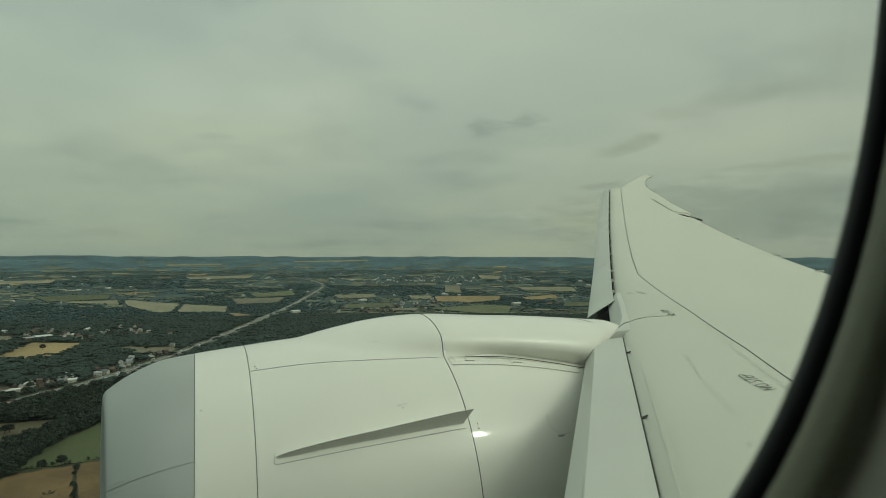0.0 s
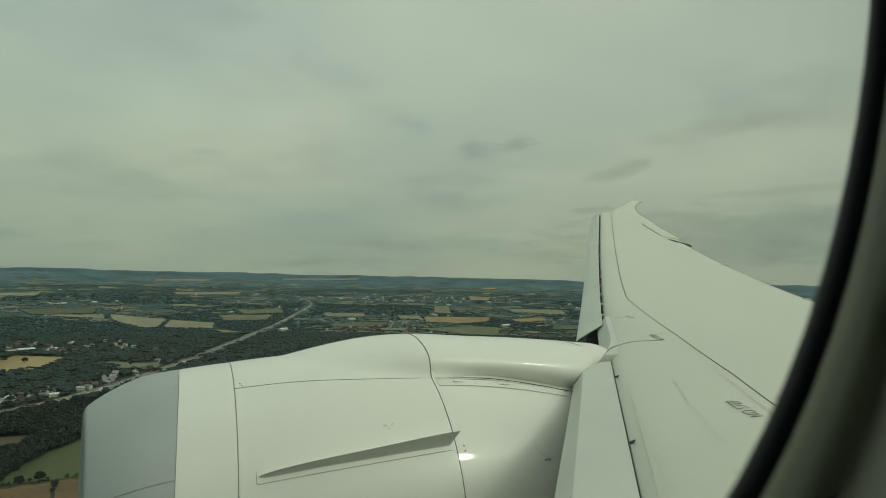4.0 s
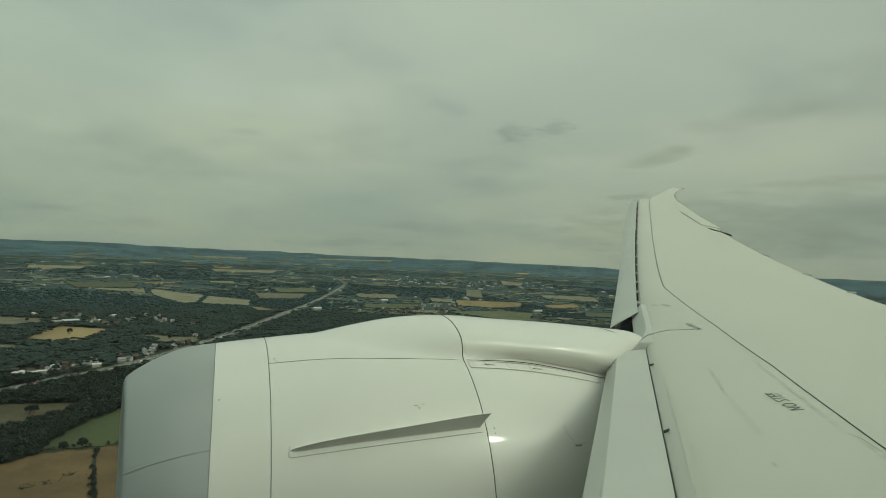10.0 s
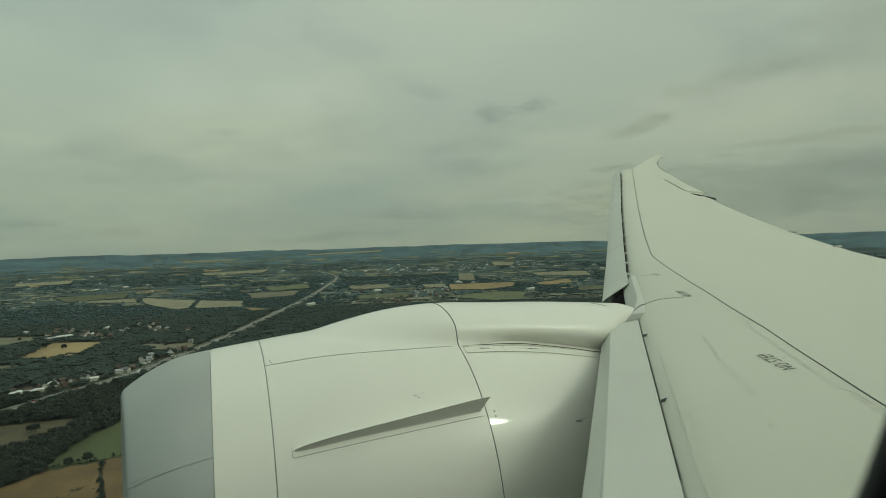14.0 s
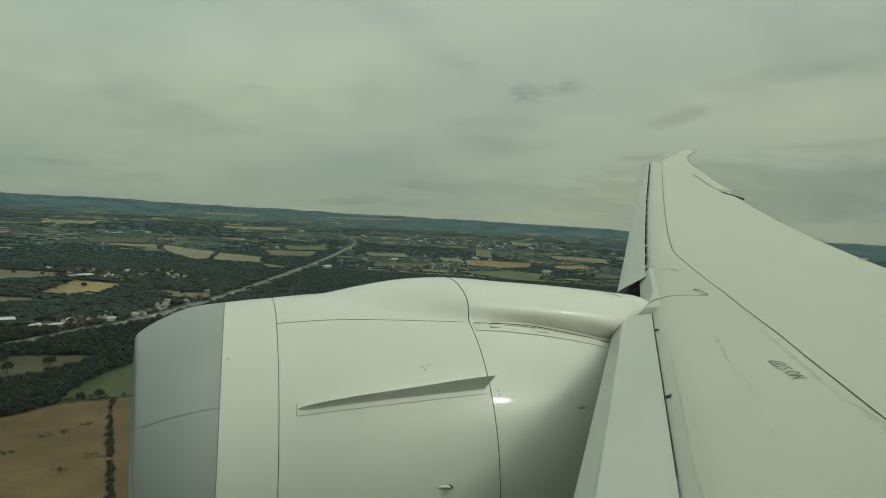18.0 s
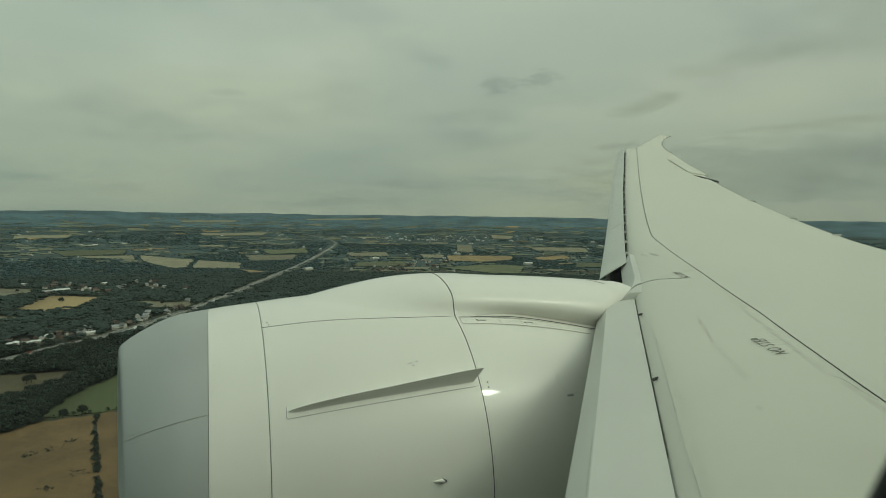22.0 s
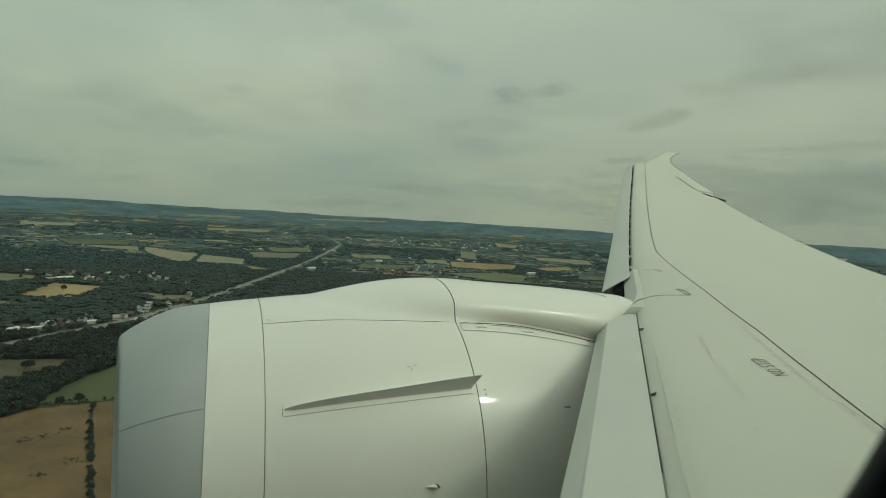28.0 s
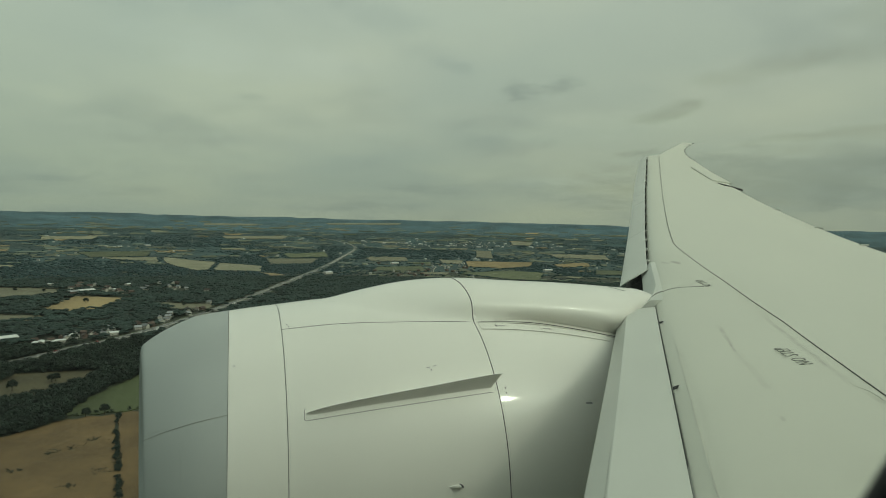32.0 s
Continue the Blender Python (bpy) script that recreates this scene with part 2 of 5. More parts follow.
def stain(m, spots):
    """Adds soft brown streaks to a paint: ends x, y, x, y, half width, strength."""
    t = m.node_tree
    p = t.nodes["Principled BSDF"]
    last = p.inputs["Base Color"].links[0].from_socket
    co = t.nodes.new("ShaderNodeTexCoord").outputs["Object"]
    rough = t.nodes.new("ShaderNodeTexNoise")
    rough.inputs["Scale"].default_value, rough.inputs["Detail"].default_value = 9.0, 5.0
    t.links.new(co, rough.inputs["Vector"])
    flat_co = t.nodes.new("ShaderNodeVectorMath")
    flat_co.operation = "MULTIPLY"
    flat_co.inputs[1].default_value = (1, 1, 0)
    t.links.new(co, flat_co.inputs[0])

    def vec(op, a, b=None):
        n = t.nodes.new("ShaderNodeVectorMath")
        n.operation = op
        for i, q in enumerate((a, b)):
            if isinstance(q, tuple):
                n.inputs[i].default_value = q
            elif q is not None:
                t.links.new(q, n.inputs[i])
        return n

    def num(op, a, b, clamp=False):
        n = t.nodes.new("ShaderNodeMath")
        n.operation, n.use_clamp = op, clamp
        for i, q in enumerate((a, b)):
            if isinstance(q, (int, float)):
                n.inputs[i].default_value = q
            else:
                t.links.new(q, n.inputs[i])
        return n.outputs[0]

    for x1, y1, x2, y2, wide, strength in spots:
        d = (x2 - x1, y2 - y1, 0.0)
        near = vec("SUBTRACT", flat_co.outputs[0], (x1, y1, 0.0)).outputs[0]
        along = num("DIVIDE", vec("DOT_PRODUCT", near, d).outputs["Value"], d[0] ** 2 + d[1] ** 2 + 1e-6, True)
        rail = t.nodes.new("ShaderNodeVectorMath")
        rail.operation = "SCALE"
        rail.inputs[0].default_value = d
        t.links.new(along, rail.inputs["Scale"])
        gap = vec("LENGTH", vec("SUBTRACT", near, rail.outputs[0]).outputs[0]).outputs["Value"]
        body = num("SUBTRACT", 1.0, num("DIVIDE", gap, wide), True)
        body = num("MULTIPLY", body, num("MULTIPLY", num("SUBTRACT", rough.outputs[0], 0.28, True), 5.5 * strength))
        x = t.nodes.new("ShaderNodeMix")
        x.data_type, x.blend_type = "RGBA", "MULTIPLY"
        x.inputs[7].default_value = (0.30, 0.27, 0.22, 1)
        t.links.new(body, x.inputs[0])
        t.links.new(last, x.inputs[6])
        last = x.outputs[2]
    t.links.new(last, p.inputs["Base Color"])


# dirt streaks and scuffs on the wing
stain(WING_WHITE, [(4.56, 5.16, 4.25, 4.69, 0.030, 0.22), (4.22, 4.65, 4.02, 4.36, 0.020, 0.36), (4.03, 4.37, 3.47, 3.45, 0.045, 0.09), (3.11, 2.98, 3.08, 2.94, 0.022, 0.6),
                   (6.93, 8.95, 6.86, 8.70, 0.05, 0.6), (6.85, 9.10, 6.80, 8.90, 0.04, 0.4), (5.07, 5.11, 4.45, 4.11, 0.035, 0.20), (4.45, 4.11, 3.83, 3.10, 0.035, 0.20), (3.83, 3.05, 3.45, 2.44, 0.035, 0.20),
                   (5.7, 6.1, 5.1, 5.1, 0.05, 0.12), (3.05, 3.60, 1.9, 1.95, 0.04, 0.07), (3.9, 4.9, 3.05, 3.6, 0.04, 0.07), (6.4, 7.3, 5.6, 7.2, 0.12, 0.10), (2.9, 2.2, 2.4, 1.4, 0.25, 0.06)])
# faint brown streaks at the cowl joint, pylon end and aft cowl
stain(WHITE, [(2.56, 6.50, 2.56, 6.2, 0.03, 0.06), (4.5, 7.1, 4.9, 6.95, 0.03, 0.14), (3.2, 6.05, 4.2, 5.95, 0.22, 0.03)])

GLASS = bpy.data.materials.new("green tinted window pane")
GLASS.use_nodes = True
gt = GLASS.node_tree
gt.nodes.clear()
tr = gt.nodes.new("ShaderNodeBsdfTransparent")
tr.inputs[0].default_value = (0.932, 0.990, 0.902, 1)
gl = gt.nodes.new("ShaderNodeBsdfGlossy")
gl.inputs["Roughness"].default_value = 0.02
fr = gt.nodes.new("ShaderNodeFresnel")
fr.inputs[0].default_value = 1.12
mx = gt.nodes.new("ShaderNodeMixShader")
go = gt.nodes.new("ShaderNodeOutputMaterial")
# a thin translucent film added to lift the darks, standing in for haze
haze_veil = gt.nodes.new("ShaderNodeBsdfTranslucent")
haze_veil.inputs[0].default_value = (0.80, 0.86, 0.84, 1)
film_co = gt.nodes.new("ShaderNodeTexCoord")
film_noise = gt.nodes.new("ShaderNodeTexNoise")
film_noise.inputs["Scale"].default_value, film_noise.inputs["Detail"].default_value = 14.0, 3.0
gt.links.new(film_co.outputs["Object"], film_noise.inputs["Vector"])
film_map = gt.nodes.new("ShaderNodeMapRange")
film_map.inputs["From Min"].default_value, film_map.inputs["From Max"].default_value = 0.3, 0.7
film_map.inputs["To Min"].default_value, film_map.inputs["To Max"].default_value = 0.006, 0.020
gt.links.new(film_noise.outputs[0], film_map.inputs[0])
film_mix = gt.nodes.new("ShaderNodeMixShader")
gt.links.new(film_map.outputs[0], film_mix.inputs[0])
gt.links.new(tr.outputs[0], film_mix.inputs[1])
gt.links.new(haze_veil.outputs[0], film_mix.inputs[2])
gt.links.new(fr.outputs[0], mx.inputs[0])
gt.links.new(film_mix.outputs[0], mx.inputs[1])
gt.links.new(gl.outputs[0], mx.inputs[2])
gt.links.new(mx.outputs[0], go.inputs[0])


# ---- mesh helpers ----
def link(name, verts, faces, mat, parent=None, label="", smooth=False, sharp=None):
    me = bpy.data.meshes.new(name)
    me.from_pydata([tuple(v) for v in verts], [], faces)
    me.validate()
    b = bmesh.new()
    b.from_mesh(me)
    bmesh.ops.recalc_face_normals(b, faces=b.faces)
    b.to_mesh(me)
    b.free()
    if smooth:
        me.shade_smooth()
        if sharp:
            me.set_sharp_from_angle(angle=radians(sharp))
    me.materials.append(mat)
    ob = new(name, me)
    if parent:
        ob.parent = parent
    if label:
        ob["label"] = label
    return ob


def part(name, bm, mat, parent, label=""):
    me = bpy.data.meshes.new(name)
    bm.to_mesh(me)
    bm.free()
    me.materials.append(mat)
    ob = new(name, me)
    ob.parent = parent
    if label:
        ob["label"] = label
    return ob


def loft(rows, closed=False, caps=False):
    """Verts and faces that join rows of equally many points."""
    n = len(rows[0])
    verts = [p for row in rows for p in row]
    faces = []
    for i in range(len(rows) - 1):
        for j in range(n if closed else n - 1):
            k = (j + 1) % n
            faces.append((i * n + j, i * n + k, (i + 1) * n + k, (i + 1) * n + j))
    if caps:
        faces.append(tuple(range(n - 1, -1, -1)))
        faces.append(tuple((len(rows) - 1) * n + j for j in range(n)))
    return verts, faces


def ribbon(points, normals, width, lift=0.004, thick=0.004):
    """A thin raised strip along points on a surface."""
    rows = []
    for i, p in enumerate(points):
        a, b = points[max(i - 1, 0)], points[min(i + 1, len(points) - 1)]
        d = (b - a).normalized()
        n = normals[i]
        s = n.cross(d).normalized() * width / 2
        rows.append([p - s + n * (lift - thick), p - s + n * lift, p + s + n * lift, p + s + n * (lift - thick)])
    return loft(rows, closed=True, caps=True)


def interp(x, table):
    xs, ys = [t[0] for t in table], [t[1] for t in table]
    return float(np.interp(x, xs, ys))


def smooth_interp(x, table):
    """Monotone-ish cubic through the table."""
    xs, ys = [t[0] for t in table], [t[1] for t in table]
    n = len(xs)
    if x <= xs[0]:
        return ys[0]
    if x >= xs[-1]:
        return ys[-1]
    i = max(k for k in range(n - 1) if xs[k] <= x)
    sl = [(ys[k + 1] - ys[k]) / (xs[k + 1] - xs[k]) for k in range(n - 1)]
    tang = [sl[0]] + [0.0 if sl[k - 1] * sl[k] < 0 else (sl[k - 1] + sl[k]) / 2 for k in range(1, n - 1)] + [sl[-1]]
    h = xs[i + 1] - xs[i]
    u = (x - xs[i]) / h
    return ((2 * u**3 - 3 * u**2 + 1) * ys[i] + (u**3 - 2 * u**2 + u) * h * tang[i]
            + (-2 * u**3 + 3 * u**2) * ys[i + 1] + (u**3 - u**2) * h * tang[i + 1])


# ---- the wing ----
def lift_line(y):
    """Height of the wing's edges along the span: dihedral and upward bending."""
    return -1.605 + 0.027 * y + 0.007 * y * y


def nose_x(y):
    return -0.39 + 0.713 * y


def box_x(y):
    """Front edge of the fixed wing, behind the slats."""
    return interp(y, [(0.0, 0.425), (2.72, 2.285), (4.21, 3.298), (5.49, 4.162), (6.7, 4.975), (7.15, 5.29), (9.5, 6.86), (12.47, 8.93), (17.15, 12.22), (23.46, 16.73), (28, 19.97)])


def tail_x(y):
    return 10.9 + 0.36 * y if y > 9.2 else 14.21


def tip_fade(y):
    return max(0.0, min(1.0, (y - 23.8) / 3.4))


def chord_at(y):
    """Front and back of the fixed wing at a span station, with the raked tip."""
    f, b = box_x(y), tail_x(y)
    if y > 23.8:
        k = (y - 23.8) / 3.4
        f = 17.40 + (21.35 - 17.40) * k ** 1.06
        b = 19.47 + (22.05 - 19.47) * (0.25 * k + 0.75 * k ** 2.2)
    return f, b


def wing_top(x, y):
    """Upper surface of the fixed wing."""
    f, b = chord_at(y)
    u = max(0.0, min(1.0, (x - f) / max(b - f, 0.05)))
    c = b - f
    arch = 0.052 * c * (math.sin(math.pi * min(u / 0.9, 1.0) ** 0.62)) + 0.0
    front = 0.10 * (1 - tip_fade(y)) * (1 - u) ** 2
    sag = -0.10 * u ** 5 * max(0.0, min(1.0, (y - 8.5) / 3, (22.5 - y) / 3))
    edge = -0.05 * math.exp(-((u * c) / 0.10) ** 1.0)
    lip = 0.026 * math.exp(-max(0.0, x - f) / 0.3) * max(0.0, min(1.0, (8.4 - y) / 1.2))
    return lift_line(y) + lip + arch * 0.85 + sag + front + edge * (1 - 0.7 * tip_fade(y)) * (0.22 if y < 8.6 else 1.0)


def wing_normal(x, y):
    e = 0.02
    dx = (wing_top(x + e, y) - wing_top(x - e, y)) / (2 * e)
    dy = (wing_top(x, y + e) - wing_top(x, y - e)) / (2 * e)
    return Vector((-dx, -dy, 1)).normalized()


def on_wing(x, y, lift=0.0):
    return Vector((x, y, wing_top(x, y))) + wing_normal(x, y) * lift


wing = tagged(new("airliner_wing"), "long white swept airliner wing with raised slats and curved raked tip", "wing")

SPAN = [0.32, 1, 2, 3, 4, 5, 6, 6.8, 7.4, 8, 8.6, 9.2, 10, 11, 11.7, 12.5, 13.2, 14, 15, 16, 17, 18, 19, 20, 21, 22, 23, 23.76, 23.82, 24.3, 24.9, 25.5, 26.0, 26.4, 26.8, 27.05, 27.2]
CUTS = [0, 0.004, 0.012, 0.025, 0.045, 0.07, 0.11, 0.16, 0.22, 0.3, 0.4, 0.5, 0.6, 0.7, 0.8, 0.9, 0.96, 1.0]
rows = []
for y in SPAN:
    f, b = chord_at(y)
    c = b - f
    top = [Vector((f + u * c, y, wing_top(f + u * c, y))) for u in CUTS]
    low = [Vector((f + u * c, y, lift_line(y) - 0.02 - (0.055 * c) * math.sin(math.pi * (u ** 0.6)) - 0.10 * (1 - u) * (1 - tip_fade(y)) ))
           for u in (0.95, 0.75, 0.5, 0.3, 0.15, 0.06, 0.015)]
    rows.append(top + low)
v, f = loft(rows, closed=True, caps=True)
link("wing_skin", v, f, WING_WHITE, wing, "white painted upper wing skin", smooth=True, sharp=50)


def slat(y0, y1, name):
    """One leading-edge slat, drooped a little ahead of the fixed wing."""
    rows = []
    steps = max(2, int((y1 - y0) / 0.8))
    for i in range(steps + 1):
        y = y0 + (y1 - y0) * i / steps
        n, e, z = nose_x(y), box_x(y) - (0.014 if y < 8 else 0.035), lift_line(y)
        c = e - n
        n += 0.03 if y < 8 else -0.05 - 0.0045 * (y - 9.0) + (e - n) * 0.42 * max(0.0, (y - 19.0) / 4.75) ** 1.6
        c = e - n
        if y < 8:
            prof = [(0.0, -0.115), (0.02, -0.085), (0.08, -0.045), (0.25, 0.072), (0.262, 0.076), (0.6, 0.106), (0.8, 0.118), (1.0, 0.126), (1.0, 0.116), (0.6, 0.085),
                    (0.27, 0.045), (0.17, -0.04), (0.10, -0.09), (0.04, -0.13)]
        else:
            d = 1.0 - 0.55 * (y - 9.0) / 15.0
            us = (0.0, 0.03, 0.1, 0.2, 0.36, 0.6, 0.8, 1.0)
            prof = [(u, 0.132 - (0.18 + 0.092 * d) * (1 - u ** 0.85)) for u in us]
            prof += [(u, h - 0.007 - 0.012 * math.sin(math.pi * u)) for u, h in reversed(prof)]
        rows.append([Vector((n + u * c, y, z + h)) for u, h in prof])
    v, f = loft(rows, closed=True, caps=True)
    return link(name, v, f, SLAT_GREY, wing, "pale grey leading edge slat", smooth=True, sharp=14)


inboard_slat = slat(0.5, 6.81, "slat")
OUT = [8.95, 12.6, 16.3, 20.0, 23.75]
for a, b in zip(OUT[:-1], OUT[1:]):
    slat(a + 0.008, b - 0.008, "slat")

# black strip filling the slot behind the slats as its shade, bridged by small brackets
for y0, y1 in ((0.5, 6.86), (8.9, 23.75)):
    pts = [Vector((box_x(y) - 0.012, y, lift_line(y) + 0.045)) for y in np.linspace(y0, y1, 40)]
    v, f = ribbon([q + Vector((-0.03, 0, -0.05)) for q in pts], [Vector((0, 0, 1))] * 40, 0.16, 0.0, 0.03)
    link("slat_gap", v, f, BLACK, wing, "black strip filling the slot behind the slat")


def box_mesh(c, sx, sy, sz, bevel=0.0, turn=0.0):
    bm = bmesh.new()
    bmesh.ops.create_cube(bm, size=1)
    bmesh.ops.scale(bm, vec=(sx, sy, sz), verts=bm.verts)
    if bevel:
        bmesh.ops.bevel(bm, geom=bm.edges[:], offset=bevel, segments=2, affect="EDGES")
    bmesh.ops.rotate(bm, cent=(0, 0, 0), matrix=Matrix.Rotation(turn, 3, "Z"), verts=bm.verts)
    bmesh.ops.translate(bm, vec=c, verts=bm.verts)
    return bm


SWEEP = math.atan(0.713)
for y in np.arange(9.8, 23.6, 0.95):
    part("slat_bracket", box_mesh((box_x(y) - 0.012, y, lift_line(y) + 0.095), 0.055, 0.20 + 0.014 * y, 0.04, 0.008, -SWEEP), SLAT_GREY, wing)
for y in (4.12, 6.0):
    x = box_x(y) + 0.03
    bm = box_mesh((x - 0.01, y, wing_top(x, y) + 0.008), 0.085, 0.014, 0.024, 0.004, 0.45)
    part("slat_track_cover", bm, STEEL, wing, "small dark slat track cover")

for y0, y1, wd, mt in ((0.5, 3.0, 0.006, SEAM_SOFT), (3.0, 4.4, 0.007, SEAM), (4.4, 6.81, 0.012, SEAM)):
    edge = [Vector((box_x(y) - 0.006, y, lift_line(y) + 0.121)) for y in np.linspace(y0, y1, 16)]
    v, f = ribbon(edge, [Vector((-0.1, 0, 1)).normalized()] * 16, wd, 0.003, 0.02)
    link("slat_gap", v, f, mt, wing, "dark line behind the inboard slat")

# panel joints on the upper skin
SPAR = [(17.45, 23.65), (16.45, 22.25), (12.17, 16.25), (9.38, 12.31), (8.06, 10.4)]


def wing_line(pts, width, mat, name, steps=14, lift=0.004):
    out = []
    for (xa, ya), (xb, yb) in zip(pts[:-1], pts[1:]):
        for i in range(steps):
            k = i / steps
            out.append((xa + (xb - xa) * k, ya + (yb - ya) * k))
    out.append(pts[-1])
    v, f = ribbon([on_wing(x, y) for x, y in out], [wing_normal(x, y) for x, y in out], width, lift)
    return link(name, v, f, mat, wing)


wing_line(SPAR, 0.010, SEAM, "skin_joint", 14, 0.009)
wing_line([(8.06, 10.4), (6.25, 6.98), (5.05, 4.87), (4.2, 3.51), (3.57, 2.52), (2.7, 1.2), (2.2, 0.5)], 0.0056, SEAM, "skin_joint")
for y in np.arange(11.6, 23.2, 1.25):
    x = interp(y, sorted((q[1], q[0]) for q in SPAR))
    v, f = ribbon([on_wing(x - 0.02 + k * 0.04, y - 0.11 + k * 0.22) for k in (0.2, 0.8)], [wing_normal(x, y)] * 2, 0.018, 0.010)
    link("joint_tab", v, f, SCUFF, wing)

# shoulder behind the inboard slat: its soft shading painted as a faint ribbon
wing_line([(4.27, 5.47), (3.43, 4.24), (2.88, 3.44), (2.24, 2.5), (1.3, 1.1)], 0.007, FAINT, "skin_step")


def stencil(text, x, y, size, turn, name="stencil"):
    """Painted words that follow the skin."""
    cu = bpy.data.curves.new(name, "FONT")
    cu.body, cu.size, cu.align_x, cu.align_y = text, size, "CENTER", "CENTER"
    cu.extrude, cu.offset, cu.space_character = 0.001, -0.0026, 1.14
    tmp = new(name + "_outline", cu)
    me = bpy.data.meshes.new_from_object(tmp.evaluated_get(bpy.context.evaluated_depsgraph_get()))
    bpy.data.objects.remove(tmp)
    c, s = math.cos(turn), math.sin(turn)
    for q in me.vertices:
        px, py = x + q.co.x * 0.86 * c - q.co.y * s, y + q.co.x * 0.86 * s + q.co.y * c
        q.co = on_wing(px, py, 0.004 + q.co.z)
    me.materials.append(INK)
    ob = new(name, me)
    ob.parent = wing
    return ob


stencil("NO STEP", 4.155, 3.895, 0.145, radians(64))
stencil("NO STEP", 6.0, 7.09, 0.135, radians(66))
# fixed nose of the wing over the engine pylon, between the slats
rows = []
for y in np.linspace(6.875, 9.35, 22):
    bx, z = box_x(y), lift_line(y)
    t0 = wing_top(bx + 0.12, y) + 0.012 - z
    k = max(0.0, min(1.0, (7.75 - y) / 0.85)) ** 1.5
    w = 1.0 + 2.1 * k
    g = 0.13 * k
    prof = [(0.20, t0 - 0.015), (0.04 - g, t0 - 0.2 * g), (0.03 - g, t0 - 0.005 - 0.2 * g), (-0.05 * w - 0.4 * g, t0 - 0.085 - 0.03 * k), (-0.105 * w, t0 - 0.14 - 0.03 * k), (-0.14 * w, t0 - 0.19 - 0.06 * k),
            (-0.12 * w, -0.16 - 0.08 * k), (0.0, -0.30), (0.3, -0.33), (0.3, -0.05)]
    rows.append([Vector((bx + a, y, z + h)) for a, h in prof])
v, f = loft(rows, closed=True, caps=True)
link("fixed_leading_edge", v, f, SLAT_GREY, wing, "rounded grey nose between the slats", smooth=True, sharp=18)
pts = []
for y, a in ((7.02, -0.06), (7.10, -0.03), (7.18, 0.02), (7.24, 0.07), (7.27, 0.13), (7.27, 0.19), (7.24, 0.26), (7.18, 0.37), (7.04, 0.56), (6.92, 0.73)):
    pts.append(Vector((box_x(y) + a, y, max(wing_top(box_x(y) + a, y), wing_top(box_x(y) + 0.12, y) + 0.012 - 0.09 * max(0.0, a - 0.04) - 0.2 * max(0.0, 0.04 - a)))))
v, f = ribbon(pts, [Vector((-0.1, 0, 1)).normalized()] * len(pts), 0.008, 0.005, 0.02)
link("skin_step", v, f, SEAM_SOFT, wing)
for a, b, wd, mt in (((6.93, 8.93), (6.89, 8.72), 0.014, SCUFF), ((6.86, 9.05), (6.84, 8.95), 0.008, SCUFF), ((4.16, 4.55), (4.06, 4.41), 0.005, FAINT)):
    wing_line([a, b], wd, mt, "scuff", 3, 0.0015)
wing_line([(4.71, 4.54), (4.47, 4.15), (4.23, 3.72), (4.02, 3.42), (3.83, 3.10), (3.81, 2.99), (3.69, 2.78), (3.6, 2.61)], 0.004, FAINT, "hairline", 4, 0.0015)

# black blocks in the slat-end bays, painted in place of their shade
for y0, y1, a in ((9.0, 9.7, 0.05), (6.82, 6.874, 0.03)):
    rows = []
    for y in (y0, y1):
        n, e, z = nose_x(y) + a, box_x(y) + 0.02, lift_line(y)
        d = 0.17 if y > 8 else 0.0
        rows.append([Vector((n, y, z - 0.12 - d)), Vector((n + 0.1, y, z + 0.02 - d)), Vector((e - 0.02, y, z + 0.085 - 0.2 * d)), Vector((e, y, z - 0.25 - d))])
    v, f = loft(rows, closed=True, caps=True)
    link("slat_bay", v, f, BLACK, wing, "black block filling the bay at the slat end")

for y in np.arange(0.9, 3.6, 0.05):
    n = nose_x(y) + 0.03
    c = box_x(y) - 0.014 - n
    part("rivet", box_mesh((n + 0.235 * c, y, lift_line(y) + 0.064), 0.004, 0.004, 0.006), SEAM, inboard_slat)

# trailing edge near the tip: aileron with its dark slot, flap edge below painted as shaded, discharge wicks


def slab(name, pts, thick, mat, lift, label="", drop=0.0):
    """A thin plate over the wing's skin, its outer edge dropped a little."""
    n = len(pts)
    zs = [wing_top(x, y) for x, y in pts]
    cx = sum(p[0] for p in pts) / n
    top = [Vector((x, y, z + lift - drop * max(0, x - cx))) for (x, y), z in zip(pts, zs)]
    low = [q - Vector((0, 0, thick)) for q in top]
    faces = [tuple(range(n)), tuple(range(2 * n - 1, n - 1, -1))] + [(i, (i + 1) % n, n + (i + 1) % n, n + i) for i in range(n)]
    return link(name, top + low, faces, mat, wing, label)


aileron = slab("aileron", [(17.5, 20.45), (18.42, 20.42), (18.98, 22.95), (18.04, 22.33)], 0.05, WING_WHITE, 0.03, "white drooped aileron")
wing_line([(18.04, 22.33), (17.5, 20.45)], 0.007, SEAM, "aileron_slot", lift=0.040).parent = aileron
slab("flap_edge", [(17.50, 20.12), (18.2, 19.58), (18.28, 19.72), (17.85, 20.2)], 0.05, SEAM, 0.015, "flap edge plate painted dark for its shade")
for k in (0.06, 0.2, 0.34, 0.48, 0.62, 0.76, 0.9, 1.0):
    y = 23.8 + 3.38 * k
    b = chord_at(y)[1]
    part("discharge_wick", box_mesh((b + 0.04, y, lift_line(y) + 0.01), 0.19, 0.026, 0.026, 0.008, 0.5), INK, wing)
